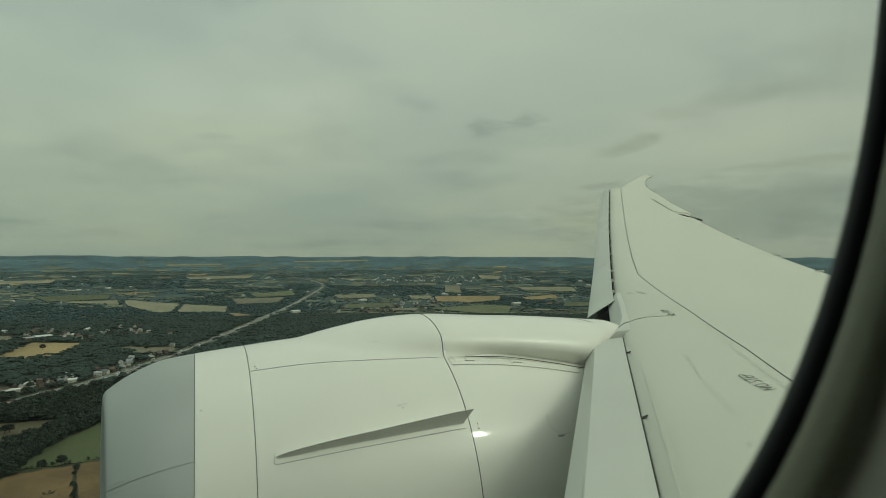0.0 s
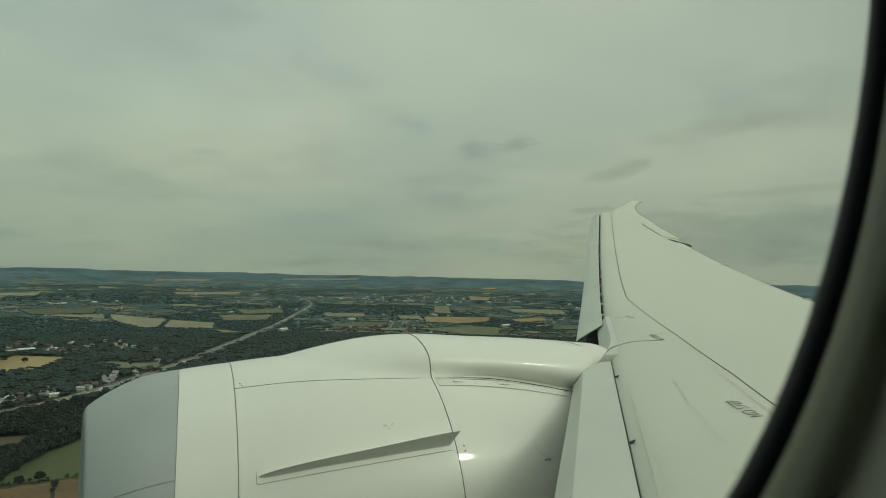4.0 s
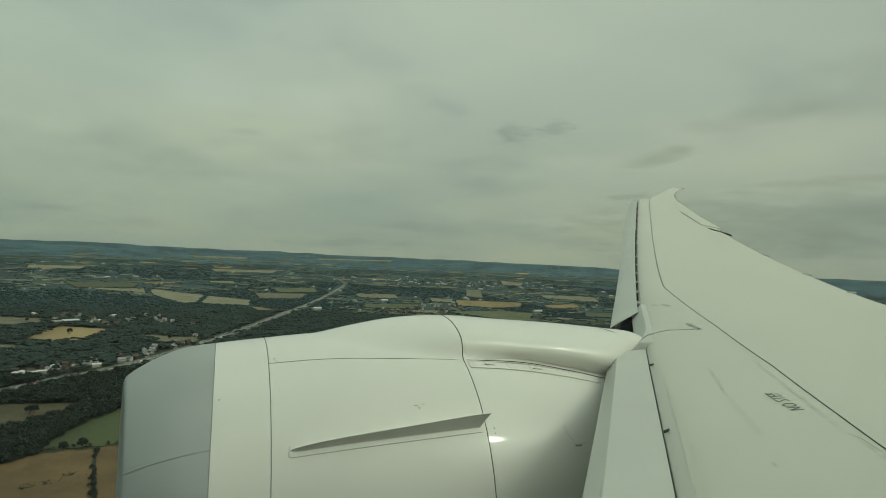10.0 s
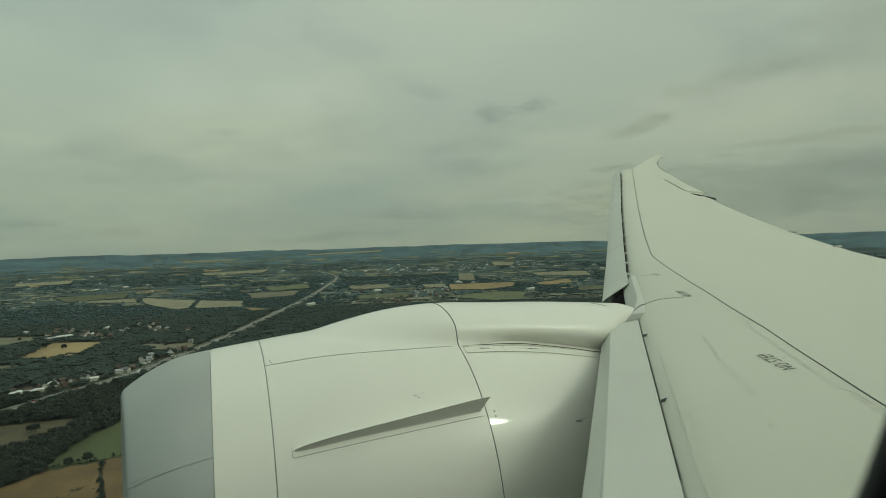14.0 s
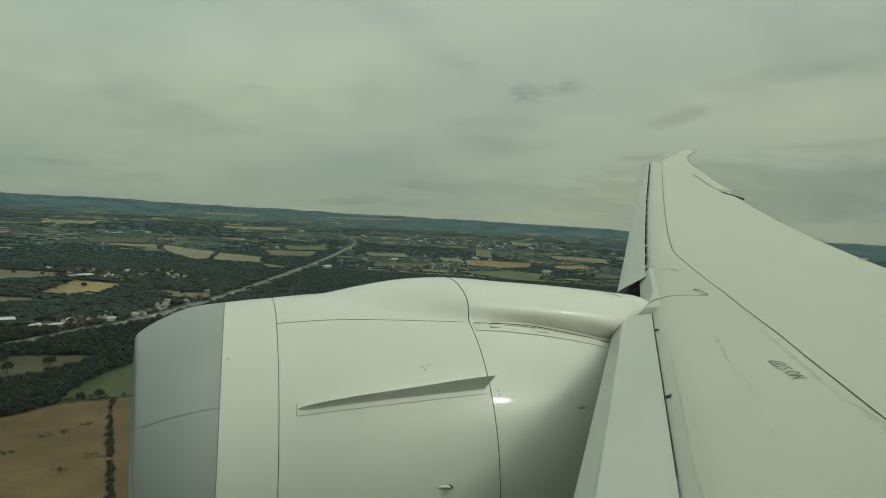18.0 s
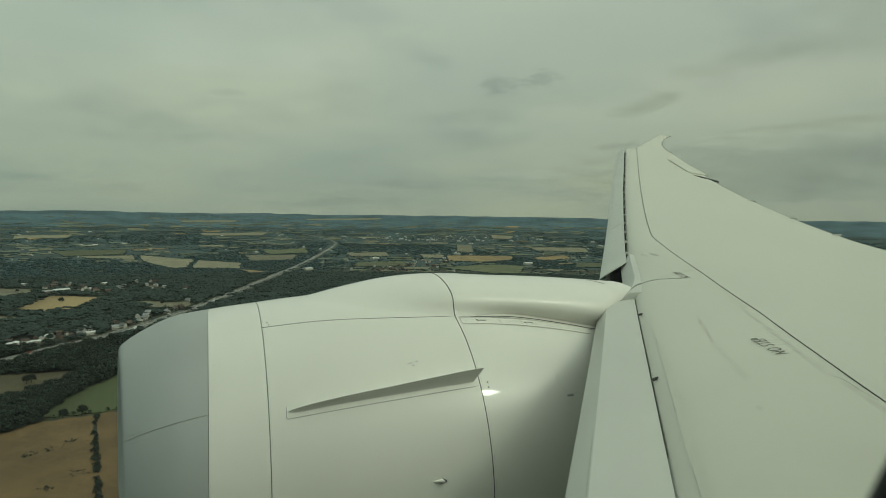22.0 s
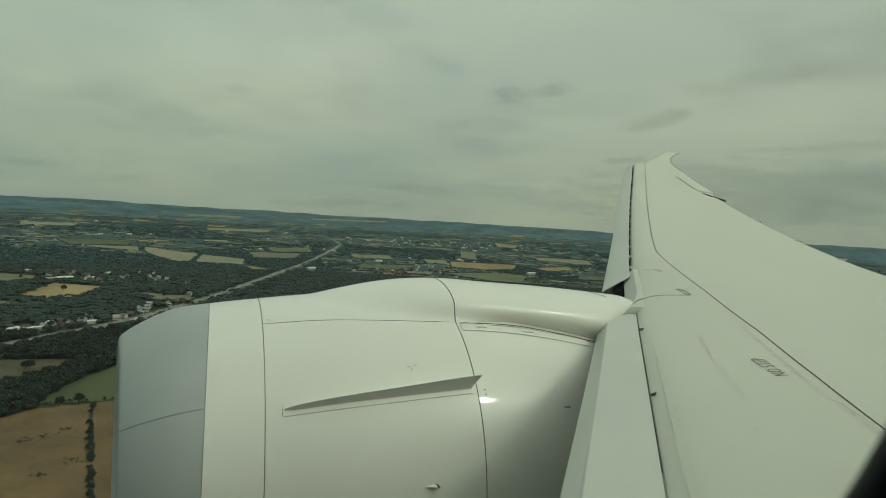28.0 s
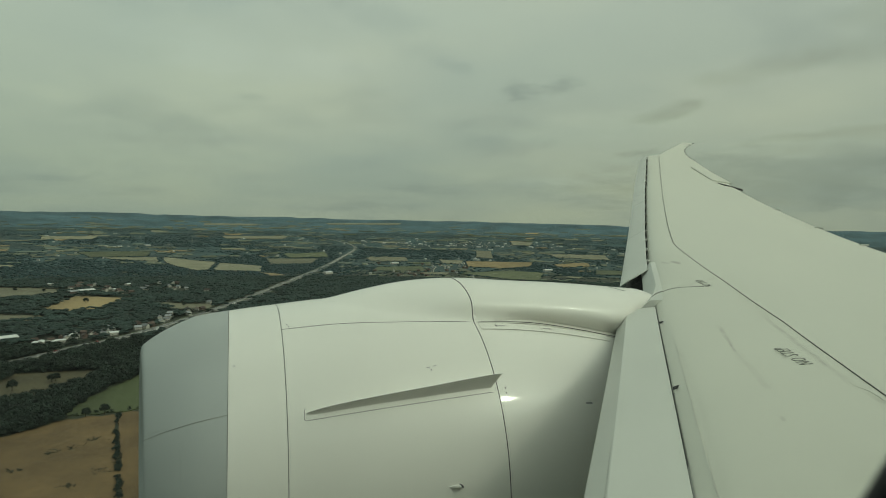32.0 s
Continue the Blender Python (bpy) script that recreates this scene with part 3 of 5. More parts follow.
for y in (12.3, 14.3, 16.7):
    part("hinge_cover", box_mesh((tail_x(y) - 0.02, y, lift_line(y) - 0.085), 0.5, 0.07, 0.05, 0.015, 0.3), SLAT_GREY, wing)

# ---- the engine ----
AXIS_Y, AXIS_Z = 7.3, -2.75
SHAPE = [(-0.855, 1.355), (-0.845, 1.39), (-0.80, 1.44), (-0.73, 1.495), (-0.62, 1.565), (-0.36, 1.69), (0.0, 1.757), (0.5, 1.818), (1.0, 1.872), (1.5, 1.895), (2.0, 1.893),
         (2.55, 1.868), (3.3, 1.79), (4.0, 1.68), (4.6, 1.56), (5.2, 1.42)]
engine = tagged(new("jet_engine"), "large white turbofan nacelle with a bare grey inlet lip", "jet engine")


def hull(x):
    return smooth_interp(x, SHAPE)


CREST = [(1.02, -0.878), (1.42, -0.775), (1.95, -0.675), (2.57, -0.640), (3.2, -0.672), (3.95, -0.708), (4.87, -0.778), (5.1, -0.80), (5.2, -0.825), (5.32, -0.87)]
HALF = [(1.02, 0.25), (1.5, 0.55), (2.0, 0.70), (2.57, 0.775), (3.2, 0.725), (3.95, 0.72), (4.40, 0.70), (4.6, 0.60), (4.8, 0.45), (5.0, 0.33), (5.2, 0.25), (5.32, 0.22)]


STEEP = [(0.0, 1.0), (0.3, 0.975), (0.6, 0.91), (0.75, 0.85), (0.82, 0.78), (0.87, 0.62), (0.91, 0.36), (0.95, 0.12), (1.0, 0.0)]
EASED = [(0.0, 1.0), (0.2, 0.975), (0.4, 0.91), (0.55, 0.82), (0.68, 0.68), (0.78, 0.50), (0.86, 0.30), (0.92, 0.14), (0.97, 0.03), (1.0, 0.0)]


def crease_share(x):
    """How far the pylon's crease has formed along the cowl."""
    k = max(0.0, min(1.0, (x - 1.6) / 0.92))
    return k * k * (3 - 2 * k)


def hump(x, a):
    """How far the pylon's fairing swells the cowl."""
    if x < 1.02 or x > 2.56:
        return 0.0
    rise = max(0.0, smooth_interp(x, CREST) - (AXIS_Z + hull(x)))
    s = abs(math.sin(radians(a))) * hull(x) / smooth_interp(x, HALF)
    if s >= 1 or math.cos(radians(a)) < 0:
        return 0.0
    k = crease_share(x)
    n = max(0.0, min(1.0, (x - 1.8) / 0.72))
    n = 0.75 * n * n * (3 - 2 * n)
    return rise * ((1 - k) * (1 - s * s) ** 1.5 + k * ((1 - n) * interp(s, EASED) + n * interp(s, STEEP)))


def on_hull(x, a, lift=0.0):
    """Point and outward normal; a in degrees from straight up, positive towards the cabin."""
    d = Vector((0, -math.sin(radians(a)), math.cos(radians(a))))
    toe = -0.21 * x * math.sin(radians(a)) if x < 0 else 0.0
    return Vector((x + toe, AXIS_Y, AXIS_Z)) + d * (hull(x) + hump(x, a) + lift), d


def barrel(name, xs, mat, label, inner=None):
    n = 288
    rows = [[on_hull(x, 360 * j / n)[0] for j in range(n)] for x in xs]
    if inner:
        for x, r in inner:
            rows.append([Vector((x - 0.21 * min(x, 0) * math.sin(2 * math.pi * j / n), AXIS_Y - r * math.sin(2 * math.pi * j / n), AXIS_Z + r * math.cos(2 * math.pi * j / n))) for j in range(n)])
    v, f = loft(rows, closed=True)
    return link(name, v, f, mat, engine, label, smooth=True, sharp=40)


inlet_lip = barrel("inlet_lip", [-0.001, -0.1, -0.25, -0.36, -0.5, -0.6, -0.66, -0.72, -0.76, -0.80, -0.825, -0.84, -0.85, -0.855], LIP_GREY, "bare grey metal inlet lip",
       [(-0.853, 1.32), (-0.82, 1.25), (-0.75, 1.15), (-0.4, 1.17), (0.2, 1.30), (0.7, 1.36)])
inlet_cowl = barrel("inlet_cowl", [0.004, 0.1, 0.25, 0.4, 0.496], WHITE, "white inlet cowl")
fan_cowl = barrel("fan_cowl", [0.504, 0.7, 0.9] + list(np.linspace(1.02, 2.511, 22)), WHITE, "white fan cowl door")
reverser_cowl = barrel("reverser_cowl", [2.521, 2.8, 3.05, 3.3, 3.6, 4.0, 4.3, 4.6, 4.9, 5.2], WHITE, "white thrust reverser cowl", [(5.19, 1.36), (4.6, 1.3)])
for x, w in ((0.0, 0.0022), (0.5, 0.0030), (2.516, 0.0048)):
    v, f = ribbon([on_hull(x, a, -0.008)[0] for a in range(-60, 181, 4)], [on_hull(x, a)[1] for a in range(-60, 181, 4)], w * 2.2, 0.004, 0.01)
    link("cowl_joint", v, f, SEAM if w > 0.004 else SEAM_SOFT, engine)


def hull_line(pts, width, mat, name, steps=10, lift=0.003):
    q = []
    for (xa, aa), (xb, ab) in zip(pts[:-1], pts[1:]):
        q += [(xa + (xb - xa) * k / steps, aa + (ab - aa) * k / steps) for k in range(steps)]
    q.append(pts[-1])
    v, f = ribbon([on_hull(x, a)[0] for x, a in q], [on_hull(x, a)[1] for x, a in q], width, lift)
    return link(name, v, f, mat, engine)


hull_line([(0.505, 23.4), (1.0, 23.8), (1.5, 24.5), (2.0, 24.8), (2.51, 24.5)], 0.0034, SEAM, "cowl_joint")
hull_line([(-0.852, 55.2), (-0.8, 55.4), (-0.4, 54.6), (0.0, 53.4)], 0.006, SEAM_SOFT, "lip_splice").parent = inlet_lip
for i in range(3):
    for j in range(9):
        p, n = on_hull(-0.852 + 0.024 * j, 54.0 + 1.25 * i + (0.5 if i else 0))
        bm = bmesh.new()
        bmesh.ops.create_cone(bm, cap_ends=True, segments=8, radius1=0.0045, radius2=0.0045, depth=0.004)
        bmesh.ops.transform(bm, matrix=Matrix.Translation(p) @ n.to_track_quat("Z", "Y").to_matrix().to_4x4(), verts=bm.verts)
        part("rivet", bm, SEAM_SOFT, inlet_lip)
for a in np.arange(61, 72, 1.1):
    p, n = on_hull(-0.46, a)
    bm = bmesh.new()
    bmesh.ops.create_cone(bm, cap_ends=True, segments=8, radius1=0.0045, radius2=0.0045, depth=0.004)
    bmesh.ops.transform(bm, matrix=Matrix.Translation(p) @ n.to_track_quat("Z", "Y").to_matrix().to_4x4(), verts=bm.verts)
    part("rivet", bm, SEAM_SOFT, inlet_lip)
for x, a, s in ((0.055, 37.5, 0.0065), (0.555, 21.0, 0.008), (0.57, 22.4, 0.007), (1.87, 45.2, 0.007), (2.60, 52.0, 0.008), (2.60, 53.6, 0.008), (0.04, 45, 0.003), (0.04, 46.5, 0.003), (0.04, 48, 0.003)):
    p, n = on_hull(x, a)
    bm = bmesh.new()
    bmesh.ops.create_cone(bm, cap_ends=True, segments=10, radius1=s, radius2=s, depth=0.006)
    bmesh.ops.transform(bm, matrix=Matrix.Translation(p) @ n.to_track_quat("Z", "Y").to_matrix().to_4x4(), verts=bm.verts)
    part("fastener", bm, INK, inlet_cowl if x < 0.5 else fan_cowl if x < 2.516 else reverser_cowl)
for x, a, l in ((1.82, 44.4, 0.04), (1.90, 43.9, 0.03)):
    hull_line([(x, a), (x + l, a - 0.2)], 0.008, SEAM_SOFT, "placard", 2).parent = fan_cowl

hull_line([(0.30, 19.5), (0.305, 22.0)], 0.004, SCUFF, "scratch", 3).parent = inlet_cowl
for x, a, l in ((1.78, 15.0, 0.05), (1.9, 13.6, 0.03), (2.3, 17.5, 0.04), (1.2, 33.0, 0.03), (2.9, 38.0, 0.03)):
    hull_line([(x, a), (x + l, a + 0.4)], 0.005, FAINT, "scratch", 3, 0.002).parent = fan_cowl if x < 2.5 else reverser_cowl

# strake on the cabin side of the fan cowl: a long blade that leaps up at its nose and then grows slowly
def tilted(a, lean):
    """The way a blade stands on the cowl: outward, leaning back up by so many radians."""
    r = radians(a)
    return Vector((0, -math.sin(r), math.cos(r))) * math.cos(lean) + Vector((0, math.cos(r), math.sin(r))) * math.sin(lean)


rows = []
for i in range(45):
    k = (i / 44) ** 1.5
    x = 0.66 + 1.80 * k
    a0 = 55.6 + 0.6 * math.sin(math.pi * k) - 2.4 * k
    crest = on_hull(x, a0)[0] + tilted(a0, 0.55) * 0.214 * k ** 0.58
    rise = crest.z / math.hypot(crest.x, crest.y)
    h = min(0.25 * k ** 0.5, 0.062 * (1 - math.exp(-k / 0.045)) + 0.125 * k ** 1.1)
    lo, hi = a0 - 9.0, a0 + 4.0
    for _ in range(24):
        a = (lo + hi) / 2
        q = on_hull(x, a)[0] + tilted(a, 0.22) * h
        lo, hi = (a, hi) if q.z / math.hypot(q.x, q.y) > rise else (lo, a)
    p, n = on_hull(x, a)
    side = Vector((0, math.cos(radians(a)), math.sin(radians(a))))
    lean = tilted(a, 0.22)
    back = 0.11 * max(0.0, k - 0.93) / 0.07
    tip = p + lean * h + Vector((back * 0.5, 0, 0))
    mid = p + lean * h * 0.5 + Vector((back * 0.2, 0, 0)) - side * 0.004
    rows.append([p - side * 0.020 - n * 0.004, p - side * 0.008 + lean * min(0.012, h * 0.4), mid - side * 0.001, tip - side * 0.002, tip + side * 0.002, mid + side * 0.006, p + side * 0.010 - n * 0.01])
v, f = loft(rows, closed=True, caps=True)
strake = link("strake", v, f, WHITE, engine, "white curved nacelle strake", smooth=True, sharp=40)
edge = [r[3] for r in rows[1:]]
v, f = ribbon(edge, [Vector((0, -0.75, 0.6)).normalized()] * len(edge), 0.004, 0.002, 0.004)
link("strake_edge", v, f, SEAM_SOFT, strake, "thin grey line along the strake edge")
base = [(0.65, 54.2), (0.645, 57.0)] + [(0.66 + 1.80 * k, 57.5 + 0.2 * math.sin(math.pi * k) - 4.3 * k) for k in np.linspace(0, 1, 12)]
hull_line(base, 0.005, SEAM_SOFT, "strake_foot", 3).parent = strake

# small drain scoop low on the cowl: a white wedge, black plate for its shaded back
p, n = on_hull(1.96, 78.3)
stand = Matrix.Translation(p) @ n.to_track_quat("Z", "Y").to_matrix().to_4x4()
aft = (stand.inverted().to_3x3() @ Vector((1, 0, 0)))
aft.z = 0
aft.normalize()
across = Vector((-aft.y, aft.x, 0))
wedge = [aft * -0.06 + across * 0.004, aft * -0.06 - across * 0.004, aft * 0.035 - across * 0.016, aft * 0.035 + across * 0.016, aft * 0.045 - across * 0.006 + Vector((0, 0, 0.055)), aft * 0.045 + across * 0.006 + Vector((0, 0, 0.055))]
drain = link("drain_vent", [stand @ q for q in wedge], [(0, 1, 2, 3), (0, 5, 4, 1), (1, 4, 2), (0, 3, 5), (2, 4, 5, 3)], WHITE, engine, "small white drain scoop")
back_plate = [aft * 0.036 - across * 0.019 - Vector((0, 0, 0.003)), aft * 0.036 + across * 0.019 - Vector((0, 0, 0.003)), aft * 0.046 + across * 0.008 + Vector((0, 0, 0.060)), aft * 0.046 - across * 0.008 + Vector((0, 0, 0.060))]
back_plate += [q + aft * 0.014 for q in back_plate]
link("drain_mouth", [stand @ q for q in back_plate], [(0, 1, 2, 3), (7, 6, 5, 4), (0, 4, 5, 1), (1, 5, 6, 2), (2, 6, 7, 3), (3, 7, 4, 0)], BLACK, drain, "black plate for the drain's shaded opening")

# latch strip below the pylon
STRIP = [(2.56, 26.9), (2.9, 26.4), (3.3, 26.3), (3.7, 26.7), (4.2, 27.6)]
latch_strip = hull_line(STRIP, 0.11, WHITE, "latch_strip", 8, 0.006)
for off in (-1.8, 1.8):
    hull_line([(x, a + off) for x, a in STRIP], 0.004, SCUFF, "strip_edge", 8, 0.008).parent = latch_strip
for xx in (2.60, 2.74, 3.02, 3.3):
    hull_line([(xx, 24.4), (xx + 0.02, 27.4)], 0.004, SCUFF, "strip_edge", 4, 0.008).parent = latch_strip


def hull_text(text, x, a, size):
    cu = bpy.data.curves.new("stencil", "FONT")
    cu.body, cu.size, cu.align_x, cu.align_y, cu.extrude = text, size, "CENTER", "CENTER", 0.001
    tmp = new("stencil_outline", cu)
    me = bpy.data.meshes.new_from_object(tmp.evaluated_get(bpy.context.evaluated_depsgraph_get()))
    bpy.data.objects.remove(tmp)
    for q in me.vertices:
        q.co = on_hull(x - q.co.x, a - math.degrees(-q.co.y / 1.85), 0.0085 + q.co.z)[0]
    me.materials.append(INK)
    ob = new("stencil", me)
    ob.parent = latch_strip


hull_text("NO STEP", 2.80, 26.4, 0.031)
hull_text("NO STEP", 3.40, 26.2, 0.031)

# faint ring mark and placard on the reverser cowl
ring = [(3.60 + 0.17 * math.cos(k), 52.0 + 5.0 * math.sin(k)) for k in np.linspace(1.2, 3.6, 16)]
hull_line(ring, 0.006, FAINT, "ring_mark", 2, 0.0015).parent = reverser_cowl
hull_line([(3.50, 57.6), (3.58, 57.6)], 0.02, SEAM_SOFT, "placard", 2).parent = reverser_cowl

# fan behind the inlet
hub = bmesh.new()
bmesh.ops.create_cone(hub, cap_ends=True, segments=40, radius1=0.48, radius2=0.02, depth=0.75)
bmesh.ops.rotate(hub, cent=(0, 0, 0), matrix=Matrix.Rotation(-math.pi / 2, 3, "Y"), verts=hub.verts)
bmesh.ops.translate(hub, vec=(0.25, AXIS_Y, AXIS_Z), verts=hub.verts)
part("spinner", hub, STEEL, engine, "dark fan spinner")
for i in range(18):
    a = 2 * math.pi * i / 18
    rows = []
    for r, w, tw in ((0.45, 0.16, 0.3), (0.8, 0.22, 0.7), (1.1, 0.26, 0.95), (1.32, 0.28, 1.1)):
        d = Vector((0, math.cos(a), math.sin(a)))
        s = Vector((0, -math.sin(a), math.cos(a)))
        c = Vector((0.62, AXIS_Y, AXIS_Z)) + d * r
        e = Vector((math.cos(tw), 0, 0)) * w + s * math.sin(tw) * w
        t = s * 0.012
        rows.append([c - e - t, c + e - t, c + e + t, c - e + t])
    v, f = loft(rows, closed=True, caps=True)
    link("fan_blade", v, f, STEEL, engine)
v, f = loft([[Vector((0.95, AXIS_Y + r * math.cos(2 * math.pi * j / 60), AXIS_Z + r * math.sin(2 * math.pi * j / 60))) for j in range(60)] for r in (0.02, 1.37)], closed=True)
link("fan_duct_wall", v, f, BLACK, engine)

# pylon: a rounded beam that runs back to the wing
SIDE = [(0.0, 1.0), (0.2, 0.985), (0.4, 0.955), (0.55, 0.915), (0.67, 0.865), (0.76, 0.81), (0.82, 0.75), (0.865, 0.68), (0.898, 0.61), (0.916, 0.53), (0.924, 0.45), (0.920, 0.35), (0.905, 0.25), (0.885, 0.14), (0.865, 0.04), (0.855, -0.02)]


def resample(table, n):
    """The same outline with n points evenly along its length."""
    run = [0.0]
    for (ua, ha), (ub, hb) in zip(table[:-1], table[1:]):
        run.append(run[-1] + math.hypot(ub - ua, 0.45 * (hb - ha)))
    at = np.linspace(0, run[-1], n)
    return list(zip(np.interp(at, run, [q[0] for q in table]), np.interp(at, run, [q[1] for q in table])))


FRONT_SIDE = resample([(u, 0.25 * interp(u, EASED) + 0.75 * interp(u, STEEP)) for u in np.linspace(0, 1, 60)], 25)
BACK_SIDE = resample(SIDE, 25)


def pylon_section(x):
    """Shares of half width and height: the cowl's own swell at the front, a tighter shoulder and upright side further back."""
    k = max(0.0, min(1.0, (x - 2.52) / 0.9))
    k = k * k * (3 - 2 * k)
    half = [(ua + (ub - ua) * k, ha + (hb - ha) * k) for (ua, ha), (ub, hb) in zip(FRONT_SIDE, BACK_SIDE)]
    return [(-u, h) for u, h in reversed(half[1:])] + half


def pylon_spot(x, u, h):
    r = hull(x)
    a = math.asin(max(-1.0, min(1.0, u * smooth_interp(x, HALF) / r)))
    rise = max(0.0, smooth_interp(x, CREST) - (AXIS_Z + r))
    return Vector((x, AXIS_Y, AXIS_Z)) + Vector((0, math.sin(a), math.cos(a))) * (r + rise * h)


def pylon_point(x, u):
    return pylon_spot(x, u, interp(u, sorted(pylon_section(x))))


rows = []
for x in list(np.linspace(2.521, 3.1, 10)) + list(np.linspace(3.25, 4.25, 8)) + list(np.linspace(4.35, 5.30, 18)):
    row = [pylon_spot(x, u, h) for u, h in pylon_section(x)]
    row += [Vector((x, AXIS_Y + 0.4, row[24].z - 0.9)), Vector((x, AXIS_Y - 0.4, row[24].z - 0.9))]
    rows.append(row)
v, f = loft(rows, closed=True, caps=True)
pylon = link("pylon", v, f, WHITE, engine, "white rounded engine pylon", smooth=True, sharp=60)
pts = [pylon_point(2.516, -1 + j / 20) for j in range(41)]
nrm = [Vector((0, (q.y - AXIS_Y), 0.55)).normalized() for q in pts]
v, f = ribbon(pts, nrm, 0.008, 0.004, 0.03)
link("pylon_joint", v, f, SEAM, pylon)
for off, wd, mt in ((0.004, 0.0050, SEAM), (0.03, 0.003, SCUFF)):
    pts, nrm = [], []
    for x in np.linspace(2.56, 4.42, 24):
        w = smooth_interp(x, HALF) * (0.99 - 0.04 * min(1.0, max(0.0, (x - 2.6) / 0.8))) + off
        pts.append(Vector((x, AXIS_Y - w, AXIS_Z + math.sqrt(hull(x) ** 2 - w * w) + 0.002)))
        nrm.append(Vector((0, -0.4, 0.9)).normalized())
    v, f = ribbon(pts, nrm, wd, 0.005, 0.02)
    link("pylon_seal", v, f, mt, pylon, "dark seal along the pylon foot")
pts = [pylon_point(4.62 + 0.15 * k, -0.10 - 0.27 * k) for k in np.linspace(0, 1, 8)]
v, f = ribbon(pts, [Vector((0, -0.5, 0.85)).normalized()] * 8, 0.007, 0.005, 0.02)
link("pylon_joint", v, f, SEAM_SOFT, pylon)

# ---- cabin window ----
WX, WA, WB, WZ, WN, WY = 0.0270, 0.1546, 0.2831, 0.2080, 2.0, 0.1175


def oval(scale_a, scale_b, y, n=96, power=WN, shift=0.0):
    out = []
    for j in range(n):
        a = 2 * math.pi * j / n
        c, s = math.cos(a), math.sin(a)
        h = math.copysign(abs(s) ** (2 / power), s) * ((0.19 if s > 0 else WB) + scale_b)
        out.append(Vector((WX + shift + math.copysign(abs(c) ** (2 / power), c) * (WA + scale_a), y + 0.1 * h, WZ + h)))
    return out


def plate_ring(y, x0, x1, z0, z1, grow, shift=0.0):
    """Inner oval and an outer rectangle with matching points."""
    inner = oval(grow, grow, y, shift=shift)
    outer = []
    for p in inner:
        dx, dz = p.x - WX, p.z - WZ
        k = min([(x1 - WX) / dx if dx > 1e-6 else 1e9, (x0 - WX) / dx if dx < -1e-6 else 1e9, (z1 - WZ) / dz if dz > 1e-6 else 1e9, (z0 - WZ) / dz if dz < -1e-6 else 1e9])
        outer.append(Vector((WX + dx * k, y, WZ + dz * k)))
    return inner, outer


window = tagged(new("window_1"), "oval cabin window with black seal and beige reveal", "window", kind="structure")
v, f = loft([oval(0.03, 0.02, WY + 0.012), oval(0.03, 0.02, WY + 0.004)], closed=True, caps=True)
pane = link("pane", v, f, GLASS, window, "clear green tinted pane")
pane.visible_shadow = False
v, f = loft([oval(0.016, 0.016, WY + 0.001), oval(0.0008, 0.0008, WY + 0.001), oval(0.0, 0.0, WY), oval(-0.0002, -0.0002, WY - 0.002), oval(0.0004, 0.0004, WY - 0.0044), oval(0.0014, 0.0014, WY - 0.0054), oval(0.010, 0.010, WY - 0.006)], closed=True)
link("seal", v, f, RUBBER, window, "black rubber window seal", smooth=True)
v, f = loft([oval(0.012, 0.012, WY - 0.0048), oval(0.0022, 0.0022, WY - 0.0050), oval(0.0014, 0.0014, WY - 0.0062), oval(0.0018, 0.0018, WY - 0.009), oval(0.0024, 0.0024, WY - 0.012), oval(0.0036, 0.0036, WY - 0.0145), oval(0.007, 0.007, WY - 0.0155)], closed=True)
link("inner_frame", v, f, REVEAL, window, "beige inner window frame", smooth=True)
v, f = loft([oval(0.012, 0.012, WY - 0.0140), oval(0.0075, 0.0075, WY - 0.0150), oval(0.0085, 0.0085, WY - 0.026), oval(0.014, 0.015, WY - 0.055), oval(0.028, 0.030, WY - 0.088), oval(0.07, 0.075, WY - 0.105), oval(0.12, 0.13, WY - 0.112)], closed=True)
link("reveal", v, f, CABIN, window, "grey flared window reveal", smooth=True)

i, o = plate_ring(WY - 0.112, -1.5, 1.6, -0.9, 1.1, 0.12)
i2, o2 = plate_ring(WY - 0.104, -1.5, 1.6, -0.9, 1.1, 0.125)
v, f = loft([i, o, o2, i2], closed=True)
tagged(link("wall_cabin", v, f, CABIN), "grey plastic cabin sidewall around the window", "wall", kind="structure")


def slab_box(name, x0, x1, y0, y1, z0, z1, mat, label, cat):
    bm = box_mesh(((x0 + x1) / 2, (y0 + y1) / 2, (z0 + z1) / 2), x1 - x0, y1 - y0, z1 - z0, 0.01)
    me = bpy.data.meshes.new(name)
    bm.to_mesh(me)
    bm.free()
    me.materials.append(mat)
    return tagged(new(name, me), label, cat, kind="structure")


slab_box("floor", -1.5, 1.6, -2.6, 0.10, -1.0, -0.9, CARPET, "dark carpeted cabin floor", "floor")
slab_box("ceiling", -1.5, 1.6, -2.6, 0.10, 1.1, 1.2, CABIN, "grey plastic cabin ceiling", "ceiling")
slab_box("wall_aisle", -1.5, 1.6, -2.7, -2.6, -1.0, 1.2, CABIN, "grey plastic cabin wall", "wall")
slab_box("wall_front", -1.6, -1.5, -2.7, 0.10, -1.0, 1.2, CABIN, "grey plastic cabin partition", "wall")
slab_box("wall_back", 1.6, 1.7, -2.7, 0.10, -1.0, 1.2, CABIN, "grey plastic cabin partition", "wall")

# fuselage skin outside, with an opening for the window
i, o = plate_ring(WY + 0.034, -1.0, 1.0, -0.8, 1.0, 0.10)
i2, o2 = plate_ring(WY + 0.018, -1.0, 1.0, -0.8, 1.0, 0.055)
